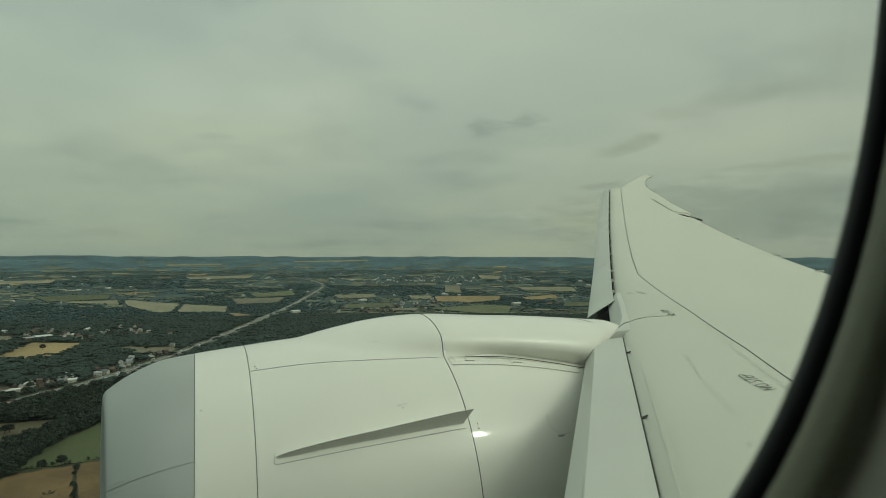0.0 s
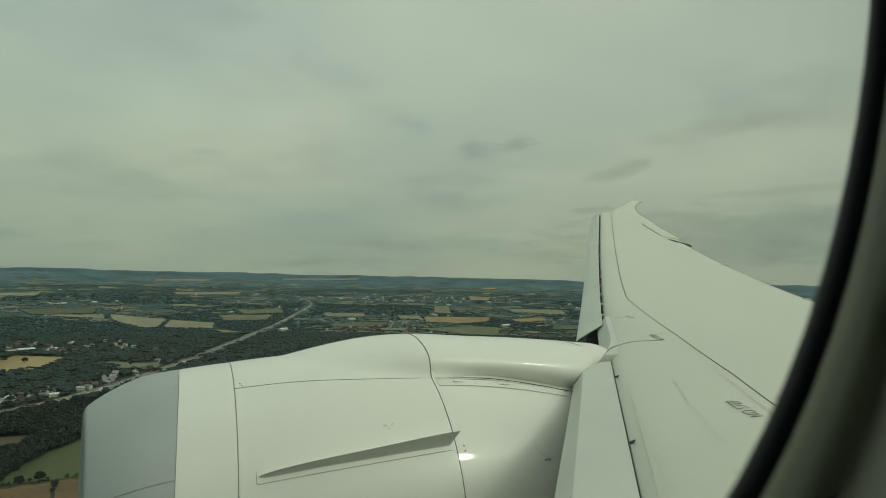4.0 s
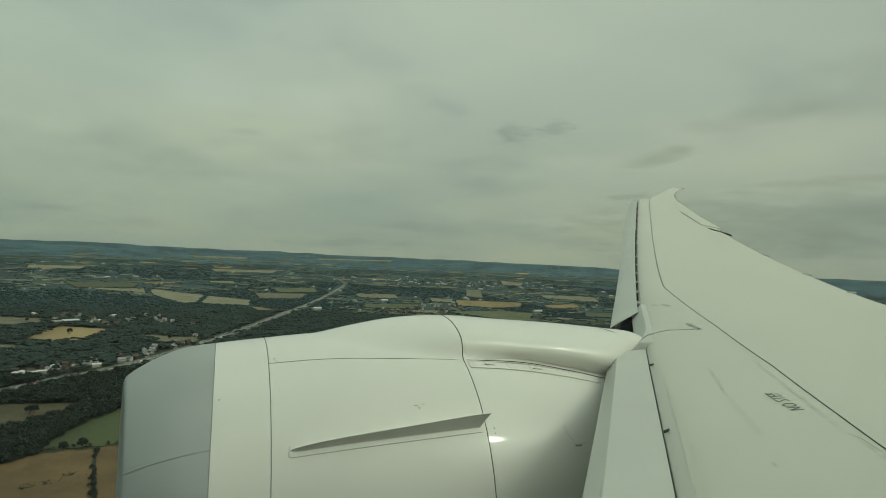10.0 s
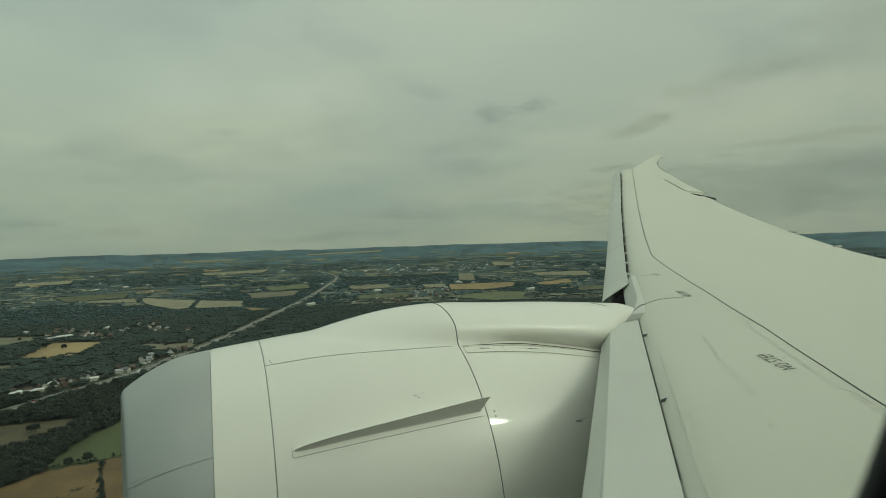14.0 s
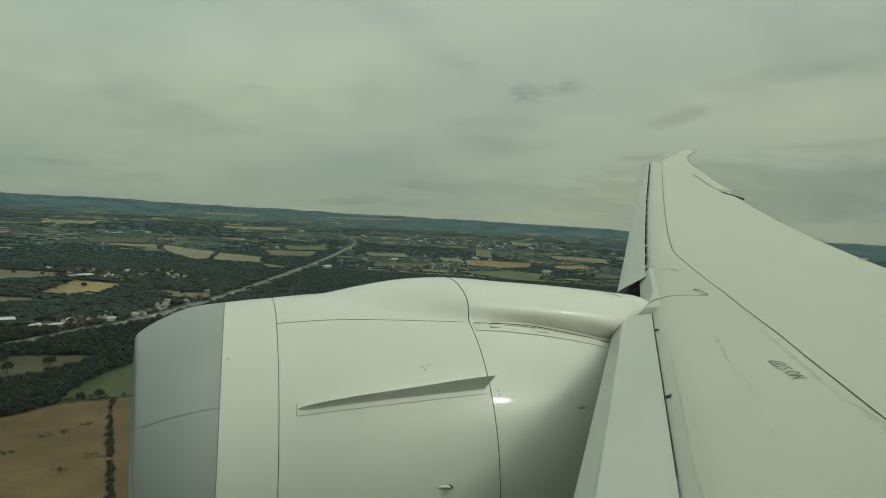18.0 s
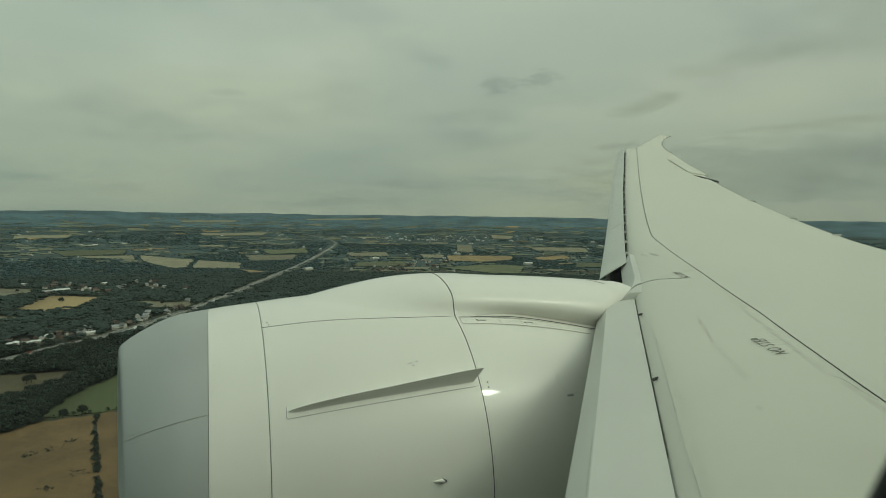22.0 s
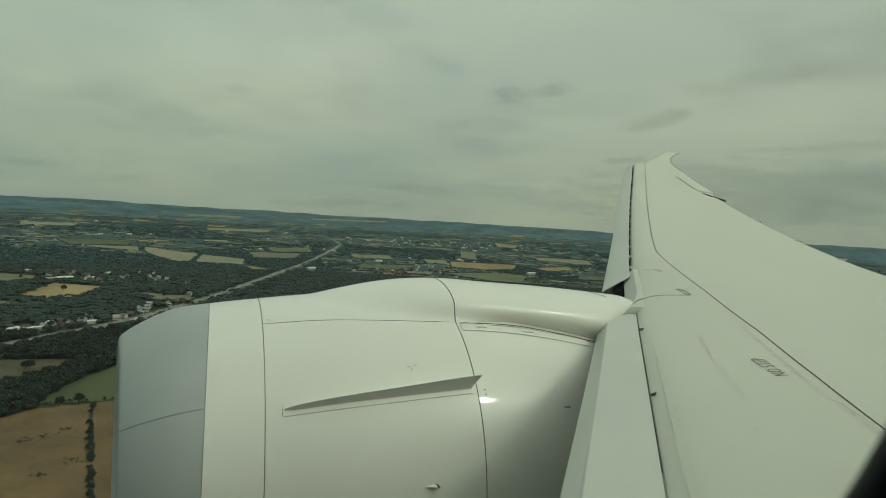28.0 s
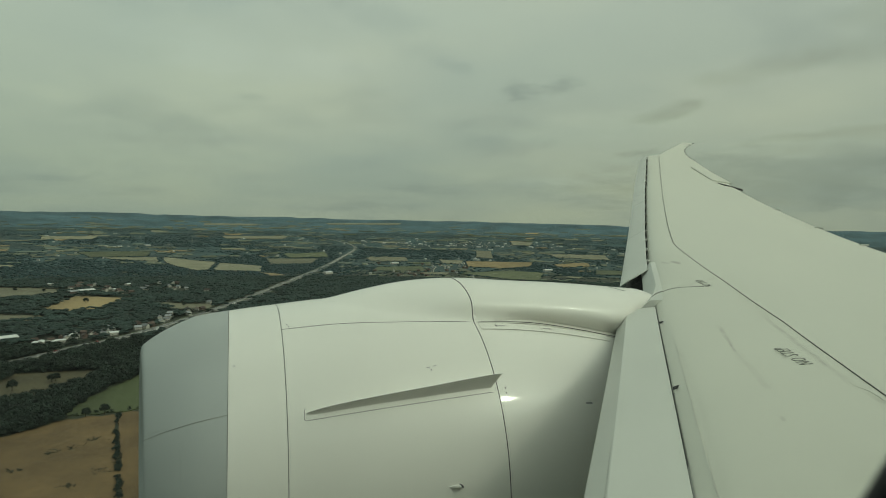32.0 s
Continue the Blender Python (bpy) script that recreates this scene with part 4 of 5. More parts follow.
v, f = loft([i2, i, o, o2], closed=True)
skin = tagged(link("fuselage_skin", v, f, WHITE), "white painted fuselage skin around the window", "fuselage", kind="structure")
FR, FCY, FCZ = 2.95, WY + 0.03 - 2.95, 0.1


def hoop(x, a0, a1, n):
    return [Vector((x, FCY + FR * math.cos(radians(a0 + (a1 - a0) * j / n)), FCZ + FR * math.sin(radians(a0 + (a1 - a0) * j / n)))) for j in range(n + 1)]


A0, A1 = math.degrees(math.asin(-0.9 / FR)), math.degrees(math.asin(0.9 / FR))
for nm, xs, a0, a1, n in (("fuselage_crown", (-14, -1, 1, 22), A1, 180 - A1, 40), ("fuselage_belly", (-14, -1, 1, 22), -180 + 18, A0, 40),
                          ("fuselage_side_front", (-14, -6, -1.0), A0, A1, 10), ("fuselage_side_back", (1.0, 6, 22), A0, A1, 10)):
    rows = [hoop(x, a0, a1, n) for x in xs]
    inn = [[Vector((q.x, FCY + (q.y - FCY) * 0.985, FCZ + (q.z - FCZ) * 0.985)) for q in r] for r in rows]
    v1, f1 = loft(rows)
    v2, f2 = loft(inn)
    tagged(link(nm, v1 + v2, f1 + [tuple(reversed([k + len(v1) for k in q])) for q in f2], WHITE, smooth=True), "white painted fuselage skin", "fuselage", kind="structure")
# ---- the country below ----
EYE_UP = 170.0
# beyond FLAT_R the ground slopes up to fit the camera's view
FLAT_R, RIM_R, RIM_EL = 2000.0, 4820.0, 0.20
EL0 = -math.degrees(math.atan(EYE_UP / FLAT_R))


def rim_el(b):
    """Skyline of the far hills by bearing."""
    return RIM_EL + 0.08 * math.sin(radians(b * 4 + 60)) + 0.12 * noise.noise((b * 0.16, 3.3, 0)) + 0.07 * noise.noise((b * 0.6, 8.1, 0)) + 0.03 * noise.noise((b * 1.9, 5.1, 0)) + 0.10 * math.exp(-((b + 18) / 9) ** 2)


def el_of(r, b):
    if r <= FLAT_R:
        return -math.degrees(math.atan(EYE_UP / max(r, 1.0)))
    return EL0 + (rim_el(b) - EL0) * (r - FLAT_R) / (RIM_R - FLAT_R)


def land(r, b, lift=0.0):
    """Ground point at a distance and a bearing (degrees aft of straight out)."""
    z = -EYE_UP if r <= FLAT_R else r * math.tan(radians(el_of(min(r, RIM_R), b)))
    if r > RIM_R:
        z -= (r - RIM_R) * 1.2
    return Vector((r * math.sin(radians(b)), r * math.cos(radians(b)), z + lift))


def range_of(el, b):
    if el <= EL0:
        return EYE_UP / math.tan(radians(-el))
    return FLAT_R + (RIM_R - FLAT_R) * (el - EL0) / (rim_el(b) - EL0)


def spot(b, el, lift=0.0):
    return land(range_of(el, b), b, lift)


def shrink(el):
    """Scale of things on the far slopes, made smaller to fit the camera's view."""
    if el <= EL0:
        return 1.0
    return max(0.22, range_of(el, 10) / (EYE_UP / math.tan(radians(max(-el, 0.45)))))


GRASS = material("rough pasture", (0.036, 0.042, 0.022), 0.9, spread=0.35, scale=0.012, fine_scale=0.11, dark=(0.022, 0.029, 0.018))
# far ground: the blue of distance haze is mixed into both base colours
HAZY_HEATH = material("pasture and heath tinted blue for haze", (0.035, 0.072, 0.076), 0.9, spread=0.3, scale=0.006, fine_scale=0.05, dark=(0.027, 0.052, 0.050))
HAZY_HILLS = material("hill pasture tinted bluer for haze", (0.072, 0.136, 0.162), 0.9, spread=0.3, scale=0.005, fine_scale=0.03, dark=(0.045, 0.090, 0.108))
OLIVE = material("olive brown rough meadow", (0.086, 0.072, 0.036), 0.9, spread=0.22, scale=0.02, fine_scale=0.2)
MEADOW = material("deep green meadow", (0.075, 0.092, 0.034), 0.9, spread=0.2, scale=0.015, fine_scale=0.2, stretch=(1, 0.3, 1))
# far fields: grey green with some haze blue painted in
HAZY_SAGE = material("grey green ley field tinted for haze", (0.125, 0.150, 0.118), 0.9, spread=0.2, scale=0.01, fine_scale=0.1, random_obj=0.3)
STRAW = material("ripe cereal stubble", (0.33, 0.240, 0.115), 0.9, spread=0.16, scale=0.02, fine_scale=0.25, random_obj=0.25, stretch=(1, 0.25, 1))
OCHRE = material("dry ochre field", (0.140, 0.088, 0.037), 0.9, spread=0.28, scale=0.02, fine_scale=0.16, random_obj=0.15)
PASTURE = material("green pasture field", (0.108, 0.120, 0.060), 0.9, spread=0.2, scale=0.02, fine_scale=0.2, random_obj=0.25)
PALE = material("pale cut meadow", (0.218, 0.204, 0.134), 0.9, spread=0.15, scale=0.02, fine_scale=0.2, random_obj=0.25)
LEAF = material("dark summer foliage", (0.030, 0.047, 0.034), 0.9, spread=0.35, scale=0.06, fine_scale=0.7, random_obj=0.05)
# middle-distance foliage carries a weaker haze tint in its colour
LEAF_MID_HAZE = material("mixed woods tinted for haze", (0.024, 0.045, 0.038), 0.9, spread=0.3, scale=0.012, fine_scale=0.3, island=True)
# distant foliage, its green shifted to blue in place of haze
LEAF_FAR_HAZE = material("far woods tinted blue for haze", (0.028, 0.057, 0.060), 0.9, spread=0.22, scale=0.02, fine_scale=0.4, island=True)
BARK = material("grey brown bark", (0.10, 0.075, 0.05), 0.9, spread=0.3, scale=1, fine_scale=8)
ASPHALT = material("worn grey asphalt", (0.095, 0.094, 0.090), 0.85, spread=0.12, scale=0.05, fine_scale=0.6)
PAINT = material("white road paint", (0.72, 0.72, 0.70), 0.7, spread=0.1)
CONCRETE = material("pale concrete barrier", (0.42, 0.41, 0.38), 0.8, spread=0.12, scale=0.3, fine_scale=3)

rows = []
RINGS = [0.001, 250, 500, 900, 1300, 1700] + list(np.linspace(2000, RIM_R, 36)) + [4850, 4900, 4960]
BEAR = [k * 0.5 for k in range(-60, 130)] + [k * 1.0 for k in range(-40, 80)] + [k * 5.0 for k in range(16, 64)]
BEAR = sorted(set(BEAR))
for r in RINGS:
    rows.append([land(r, b if b < 180 else b - 360) for b in BEAR])
v, f = loft(rows, closed=True)
me = bpy.data.meshes.new("ground")
me.from_pydata([tuple(q) for q in v], [], f)
me.shade_smooth()
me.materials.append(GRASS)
me.materials.append(HAZY_HEATH)
me.materials.append(HAZY_HILLS)
# farther rings take the two haze-tinted colours
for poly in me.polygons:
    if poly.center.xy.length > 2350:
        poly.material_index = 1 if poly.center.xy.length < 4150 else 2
tagged(new("ground", me), "dark green rolling countryside reaching to low hills", "ground", kind="structure")

TAKEN = []


BOUNDS = {}


def inside(b, el, poly):
    key = id(poly)
    if key not in BOUNDS:
        BOUNDS[key] = (min(q[0] for q in poly), max(q[0] for q in poly), min(q[1] for q in poly), max(q[1] for q in poly))
    b0, b1, e0, e1 = BOUNDS[key]
    if not (b0 <= b <= b1 and e0 <= el <= e1):
        return False
    hit = False
    n = len(poly)
    for i in range(n):
        (x1, y1), (x2, y2) = poly[i], poly[(i + 1) % n]
        if (y1 > el) != (y2 > el) and b < (x2 - x1) * (el - y1) / (y2 - y1) + x1:
            hit = not hit
    return hit


def field(name, poly, mat, label, lift=0.7):
    n = len(poly)
    dense = []
    for i in range(n):
        (x1, y1), (x2, y2) = poly[i], poly[(i + 1) % n]
        k = max(1, int(abs(x2 - x1) / 0.35), int(abs(y2 - y1) / 0.3))
        dense += [(x1 + (x2 - x1) * j / k, y1 + (y2 - y1) * j / k) for j in range(k)]
    wob = []
    for b, el in dense:
        s = 0.02 * abs(el) + 0.06
        wob.append((b + s * noise.noise((b * 2.2, el * 5, 0.5)), el + s * 0.35 * noise.noise((b * 2.2, el * 5, 9.5))))
    n = len(wob)
    if wob[0][1] > EL0:
        lift += 1.2
    top = [spot(b, el, lift) for b, el in wob]
    low = [q - Vector((0, 0, lift + 1.5)) for q in top]
    faces = [tuple(range(n))] + [(i, n + i, n + (i + 1) % n, (i + 1) % n) for i in range(n)]
    TAKEN.append(poly)
    return tagged(link(name, top + low, faces, mat), label, "field", group="fields of the farmland")


NEAR_FIELDS = [
    ([(-17.5, -16.4), (-12.2, -15.40), (-8.45, -15.40), (-8.42, -24), (-18, -24)], OCHRE, "dry ochre field with rough brown patches"),
    ([(-8.2, -15.38), (-4.0, -15.2), (-3.5, -24), (-8.15, -24)], OCHRE, "dry ochre field beside a hedge"),
    ([(-12.4, -15.05), (-9.6, -13.63), (-5.0, -11.8), (-4.5, -15.1), (-9.6, -15.25)], MEADOW, "bright green pasture between hedges"),
    ([(-17.5, -11.6), (-14.3, -11.72), (-9.2, -11.98), (-10.0, -12.67), (-14.3, -13.68), (-17.5, -14.2)], OLIVE, "olive brown meadow below the motorway"),
    ([(-13.7, -7.15), (-11.4, -6.17), (-7.4, -6.45), (-9.6, -7.19), (-12.1, -7.32)], STRAW, "golden cereal field amid woods"),
    ([(-17, -5.3), (-12.0, -5.6), (-12.9, -6.03), (-17, -6.3)], PALE, "pale meadow with scattered trees"),
    ([(-17, -7.3), (-13.8, -7.5), (-13, -7.8), (-17, -8.0)], PALE, "pale strip of cut meadow"),
    ([(-5.6, -6.86), (-0.8, -7.09), (-1.9, -7.57), (-4.4, -7.58)], PALE, "small pale meadow amid woods"),
]
MID_FIELDS = [
    ([(-11.2, -2.77), (-6.0, -2.73), (-6.2, -3.09), (-10.3, -3.21)], PASTURE), ([(-9.5, -3.22), (-5.6, -3.20), (-5.4, -3.54), (-8.4, -3.38)], PALE),
    ([(-5.2, -3.18), (-2.7, -3.46), (-1.0, -3.6), (-1.6, -4.25), (-2.7, -4.29), (-4.8, -3.73)], PALE), ([(-0.8, -3.66), (2.6, -3.93), (2.6, -4.4), (-1.2, -4.3)], PALE),
    ([(-0.6, -1.44), (4.8, -1.34), (4.4, -1.58), (-0.2, -1.62)], PALE), ([(2.6, -4.45), (4.9, -4.69), (3.5, -4.88)], STRAW),
    ([(18.0, -3.16), (20.1, -3.21), (19.9, -3.52), (18.2, -3.46)], PALE), ([(20.3, -3.26), (26.2, -3.21), (26.0, -3.57), (23.5, -3.80), (20.5, -3.74)], STRAW),
    ([(19.5, -4.33), (24.0, -4.02), (27.2, -4.07), (26.8, -4.83), (24.5, -4.8)], PASTURE), ([(21.2, -2.29), (22.5, -2.31), (22.7, -2.95), (21.2, -2.89)], PALE),
    ([(27.9, -3.31), (30.9, -3.07), (31.1, -3.35), (28.9, -3.57)], STRAW), ([(27.4, -2.43), (32.3, -2.39), (32.8, -2.80), (28.4, -2.70)], PALE),
    ([(31.6, -3.72), (36.0, -3.6), (36.0, -4.05), (31.6, -4.07)], PASTURE), ([(24.2, -1.42), (26.2, -1.47), (25.9, -1.73), (24.4, -1.72)], PALE),
    ([(4.4, -2.9), (8.0, -2.7), (8.2, -3.05), (5.0, -3.2)], PASTURE), ([(3.0, -3.3), (7.4, -3.25), (6.8, -3.7), (3.4, -3.75)], PALE),
    ([(11.5, -3.1), (15.0, -3.0), (15.2, -3.35), (12.0, -3.4)], PALE), ([(12.5, -3.9), (16.5, -3.8), (17.0, -4.2), (12.0, -4.3)], PASTURE),
    ([(-2.0, -0.38), (2.3, -0.34), (2.2, -0.48), (-2.0, -0.52)], PALE), ([(8.0, -0.16), (14.5, -0.02), (14.3, -0.14), (8.2, -0.26)], PALE),
    ([(-13.5, -1.6), (-9.8, -1.55), (-10.2, -1.78), (-13.6, -1.8)], PALE),
]
for poly, mat, label in NEAR_FIELDS:
    field("field", poly, mat, label)
for poly, mat in MID_FIELDS:
    field("field", poly, mat, {"STR": "golden cereal field", "PAL": "pale cut meadow", "PAS": "green pasture"}[[k for k, m in (("STR", STRAW), ("PAL", PALE), ("PAS", PASTURE)) if m == mat][0]] + " edged by hedges and trees")

ROAD = [(-17.8, -11.4), (-14.3, -10.75), (-10.7, -10.07), (-6.8, -9.34), (-1.0, -7.6), (4.9, -5.27), (9.1, -3.3), (10.5, -2.4), (10.2, -2.01), (9.1, -1.73), (7.8, -1.5)]
rng = random.Random(7)


def clear(b, el):
    return not any(inside(b, el, p) for p in TAKEN)


def wooded(b, el):
    """Above zero where woods stand, in patches sized to fit the camera's view."""
    r = EYE_UP / math.tan(radians(max(-el, 0.5)))
    x, y = r * math.sin(radians(b)), r * math.cos(radians(b))
    return noise.noise((x / 900, y / 1500, 2.0)) + 0.6 * noise.noise((x / 330, y / 520, 7.0)) + 0.07


EDGES = []
far_n = 0
while far_n < 330:
    el = -0.6 - 3.8 * rng.random() ** 1.3
    b = rng.uniform(-22, 56)
    w = rng.uniform(0.5, 2.1) * (0.6 + 0.15 * abs(el))
    h = rng.uniform(0.025, 0.075) * (0.7 + 0.5 * abs(el))
    sk = rng.uniform(-0.5, 0.5)
    poly = [(b, el), (b + w, el + rng.uniform(-0.05, 0.05)), (b + w + sk, el - h), (b + sk * 0.6, el - h * rng.uniform(0.7, 1.1))]
    far_n += 1
    if wooded(b + w / 2, el) > 0.18 or b > 42:
        continue
    if all(clear(q[0], q[1]) for q in poly) and clear(b + w / 2, el - h / 2):
        mat = rng.choice((PALE, PALE, HAZY_SAGE, HAZY_SAGE, PASTURE, HAZY_SAGE, HAZY_SAGE, STRAW))
        field("field", poly, mat, "distant strip of farmland among dark woods")
        EDGES += [(poly[0], poly[1]), (poly[3], poly[2])]
strips, sf = [], []
for i in range(1300):
    el = -0.6 - 4.1 * rng.random() ** 1.2 if i > 150 else rng.uniform(-0.75, -0.05)
    b, w, h = rng.uniform(-22, 56), rng.uniform(0.25, 1.3), rng.uniform(0.016, 0.055) * (0.7 + 0.5 * abs(el))
    if wooded(b + w / 2, el) < 0.15 and b < 44 and clear(b, el) and clear(b + w, el) and clear(b + w / 2, el - h):
        EDGES.append(((b, el - h), (b + w, el - h)))
        n = len(strips)
        quad = [(b, el), (b + w * 0.5, el + rng.uniform(-0.02, 0.02)), (b + w, el), (b + w * 1.05, el - h), (b + w * 0.5, el - h * rng.uniform(0.8, 1.2)), (b + rng.uniform(-0.1, 0.1), el - h)]
        top = [spot(x, e, 2.0) for x, e in quad]
        strips += top + [q - Vector((0, 0, 3)) for q in top]
        sf += [tuple(n + k for k in range(6))] + [(n + k, n + 6 + k, n + 6 + (k + 1) % 6, n + (k + 1) % 6) for k in range(6)]
tagged(link("meadow_strips", strips, sf, material("faint ley strips", (0.165, 0.172, 0.112), 0.9, spread=0.2, scale=0.01, fine_scale=0.1, island=True)), "thin pale strips of far farmland between woods", "farmland", kind="stuff")

# ---- motorway ----
def road_line(step=0.12):
    """Centre of the road as ground points, smoothed."""
    pts = [spot(b, el) for b, el in ROAD]
    out = []
    for i in range(len(pts) - 1):
        p0, p1, p2, p3 = pts[max(i - 1, 0)], pts[i], pts[i + 1], pts[min(i + 2, len(pts) - 1)]
        for k in range(16):
            u = k / 16
            out.append(0.5 * ((2 * p1) + (p2 - p0) * u + (2 * p0 - 5 * p1 + 4 * p2 - p3) * u * u + (3 * p1 - p0 - 3 * p2 + p3) * u ** 3))
    out.append(pts[-1])
    return out


def to_ground(x, y, lift=0.0):
    return land(math.hypot(x, y), math.degrees(math.atan2(x, y)), lift)


CENTRE = road_line()


def road_strip(name, off, width, lift, mat, label="", parent=None, thick=0.8):
    rows = []
    for i, p in enumerate(CENTRE):
        a, b = CENTRE[max(i - 1, 0)], CENTRE[min(i + 1, len(CENTRE) - 1)]
        d = (b - a).normalized()
        s = Vector((d.y, -d.x, 0)).normalized()
        far = 1.0 if p.length < 2050 else max(0.45, 1 - (p.length - 2050) / 3200)
        w0, w1 = (off - width / 2) * far, (off + width / 2) * far
        l, r = p + s * w0, p + s * w1
        up = lift + (1.0 if p.length > 1900 else 0)
        l, r = to_ground(l.x, l.y, up), to_ground(r.x, r.y, up)
        dn = Vector((0, 0, thick))
        rows.append([l - dn, l, r, r - dn])
    v, f = loft(rows, closed=True, caps=True)
    return link(name, v, f, mat, parent, label)


motorway = tagged(new("road"), "grey dual carriageway motorway with white lines crossing farmland", "road", kind="structure")
road_strip("verge", 0, 34, 0.6, MEADOW, "grassy verge", motorway)
for side in (-1, 1):
    road_strip("carriageway", side * 8.2, 9.6, 1.0, ASPHALT, "worn grey asphalt carriageway", motorway)
    for o in (3.7, 12.7):
        road_strip("edge_line", side * o, 0.4, 1.06, PAINT, "", motorway, thick=0.1)
    for o in (6.6, 9.8):
        road_strip("lane_line", side * o, 0.28, 1.06, PAINT, "", motorway, thick=0.1)
road_strip("median_barrier", 0, 0.8, 2.0, CONCRETE, "pale concrete barrier", motorway, thick=1.2)

# ---- vehicles on the motorway ----
CAR_GLASS = material("dark car glass", (0.03, 0.035, 0.04), 0.15, spread=0.1)
CAR_PAINTS = [(material("car paint white", (0.7, 0.7, 0.7), 0.3, spread=0.03), "white"), (material("car paint silver", (0.35, 0.36, 0.37), 0.3, metal=0.4, spread=0.03), "silver grey"),
              (material("car paint dark", (0.03, 0.035, 0.05), 0.3, spread=0.05), "dark blue"), (material("car paint red", (0.35, 0.03, 0.02), 0.3, spread=0.05), "red")]
TYRE = material("black tyre rubber", (0.02, 0.02, 0.02), 0.8, spread=0.2)


def hull_profile(prof, w):
    """A body from a side outline, narrowed towards its top."""
    top = max(z for _, z in prof)
    rows = []
    for side in (-1, 1):
        rows.append([Vector((x, side * w / 2 * (1 - 0.12 * max(0, z / top - 0.5)), z)) for x, z in prof])
    return loft(rows, closed=True, caps=True)


def wheel_set(parent, xs, w, r):
    for x in xs:
        for s in (-1, 1):
            bm = bmesh.new()
            bmesh.ops.create_cone(bm, cap_ends=True, segments=14, radius1=r, radius2=r, depth=0.24)
            bmesh.ops.rotate(bm, cent=(0, 0, 0), matrix=Matrix.Rotation(math.pi / 2, 3, "X"), verts=bm.verts)
            bmesh.ops.translate(bm, vec=(x, s * (w / 2 - 0.1), r), verts=bm.verts)
            part("wheel", bm, TYRE, parent)


def car(paint, word):
    c = tagged(new("car"), word + " hatchback car driving on the motorway", "car", group="vehicles on the motorway")
    v, f = hull_profile([(-2.1, 0.35), (-2.1, 0.85), (-1.1, 0.98), (1.6, 0.98), (2.1, 0.85), (2.1, 0.3)], 1.8)
    link("body", v, f, paint, c)
    v, f = hull_profile([(-1.2, 0.97), (-0.5, 1.45), (1.2, 1.48), (1.75, 0.97)], 1.6)
    link("cabin", v, f, CAR_GLASS, c)
    v, f = hull_profile([(-0.45, 1.44), (-0.4, 1.5), (1.1, 1.52), (1.2, 1.46)], 1.45)
    link("roof", v, f, paint, c)
    wheel_set(c, (-1.35, 1.3), 1.8, 0.32)
    return c


def lorry(paint, word):
    c = tagged(new("lorry"), word + " articulated lorry with a box trailer on the motorway", "lorry", group="vehicles on the motorway")
    v, f = hull_profile([(-7.0, 1.0), (-7.0, 3.9), (4.6, 3.9), (4.6, 1.0)], 2.5)
    link("trailer", v, f, paint, c)
    v, f = hull_profile([(4.9, 0.5), (4.9, 3.4), (5.6, 3.5), (7.0, 2.6), (7.1, 0.5)], 2.45)
    link("cab", v, f, paint, c)
    v, f = hull_profile([(-6.6, 0.75), (-6.6, 1.0), (5.0, 1.0), (5.0, 0.75)], 1.2)
    link("chassis", v, f, TYRE, c)
    wheel_set(c, (-5.8, -4.5, 3.6, 6.0), 2.5, 0.5)
    return c


MODELS = [car(*p) for p in CAR_PAINTS] + [lorry(CAR_PAINTS[0][0], "white")]
used = set()
for i in range(34):
    k = rng.randint(2, 80)
    p = CENTRE[k]
    d = (CENTRE[k + 1] - p).normalized()
    side = rng.choice((-1, 1))
    s = Vector((d.y, -d.x, 0)) * side * rng.choice((4.3, 7.5, 10.8))
    q = to_ground(p.x + s.x, p.y + s.y, 1.02 + (1.0 if p.length > 1900 else 0))
    m = Matrix.Translation(q) @ Matrix.Rotation(math.atan2(d.y, d.x) + (math.pi if side < 0 else 0), 4, "Z")
    src = MODELS[i % 5] if i % 5 < 4 or i % 10 == 4 else MODELS[0]
    if src.name not in used:
        used.add(src.name)
        src.matrix_world = m
    else:
        copy_thing(src, m)

# ---- houses ----
BRICK = material("red brown brick", (0.14, 0.10, 0.082), 0.9, spread=0.2, scale=0.5, fine_scale=6)
RENDERED = material("pale rendered wall", (0.50, 0.48, 0.43), 0.85, spread=0.1, scale=0.4, fine_scale=5)
TILE = material("brown roof tiles", (0.105, 0.075, 0.062), 0.85, spread=0.25, scale=0.5, fine_scale=5, random_obj=0.35)
SLATE = material("grey roof sheet", (0.26, 0.27, 0.28), 0.7, spread=0.15, scale=0.3, fine_scale=3, random_obj=0.4)
PALE_ROOF = material("pale metal roof sheet", (0.66, 0.67, 0.66), 0.6, spread=0.08, scale=0.2, fine_scale=2)


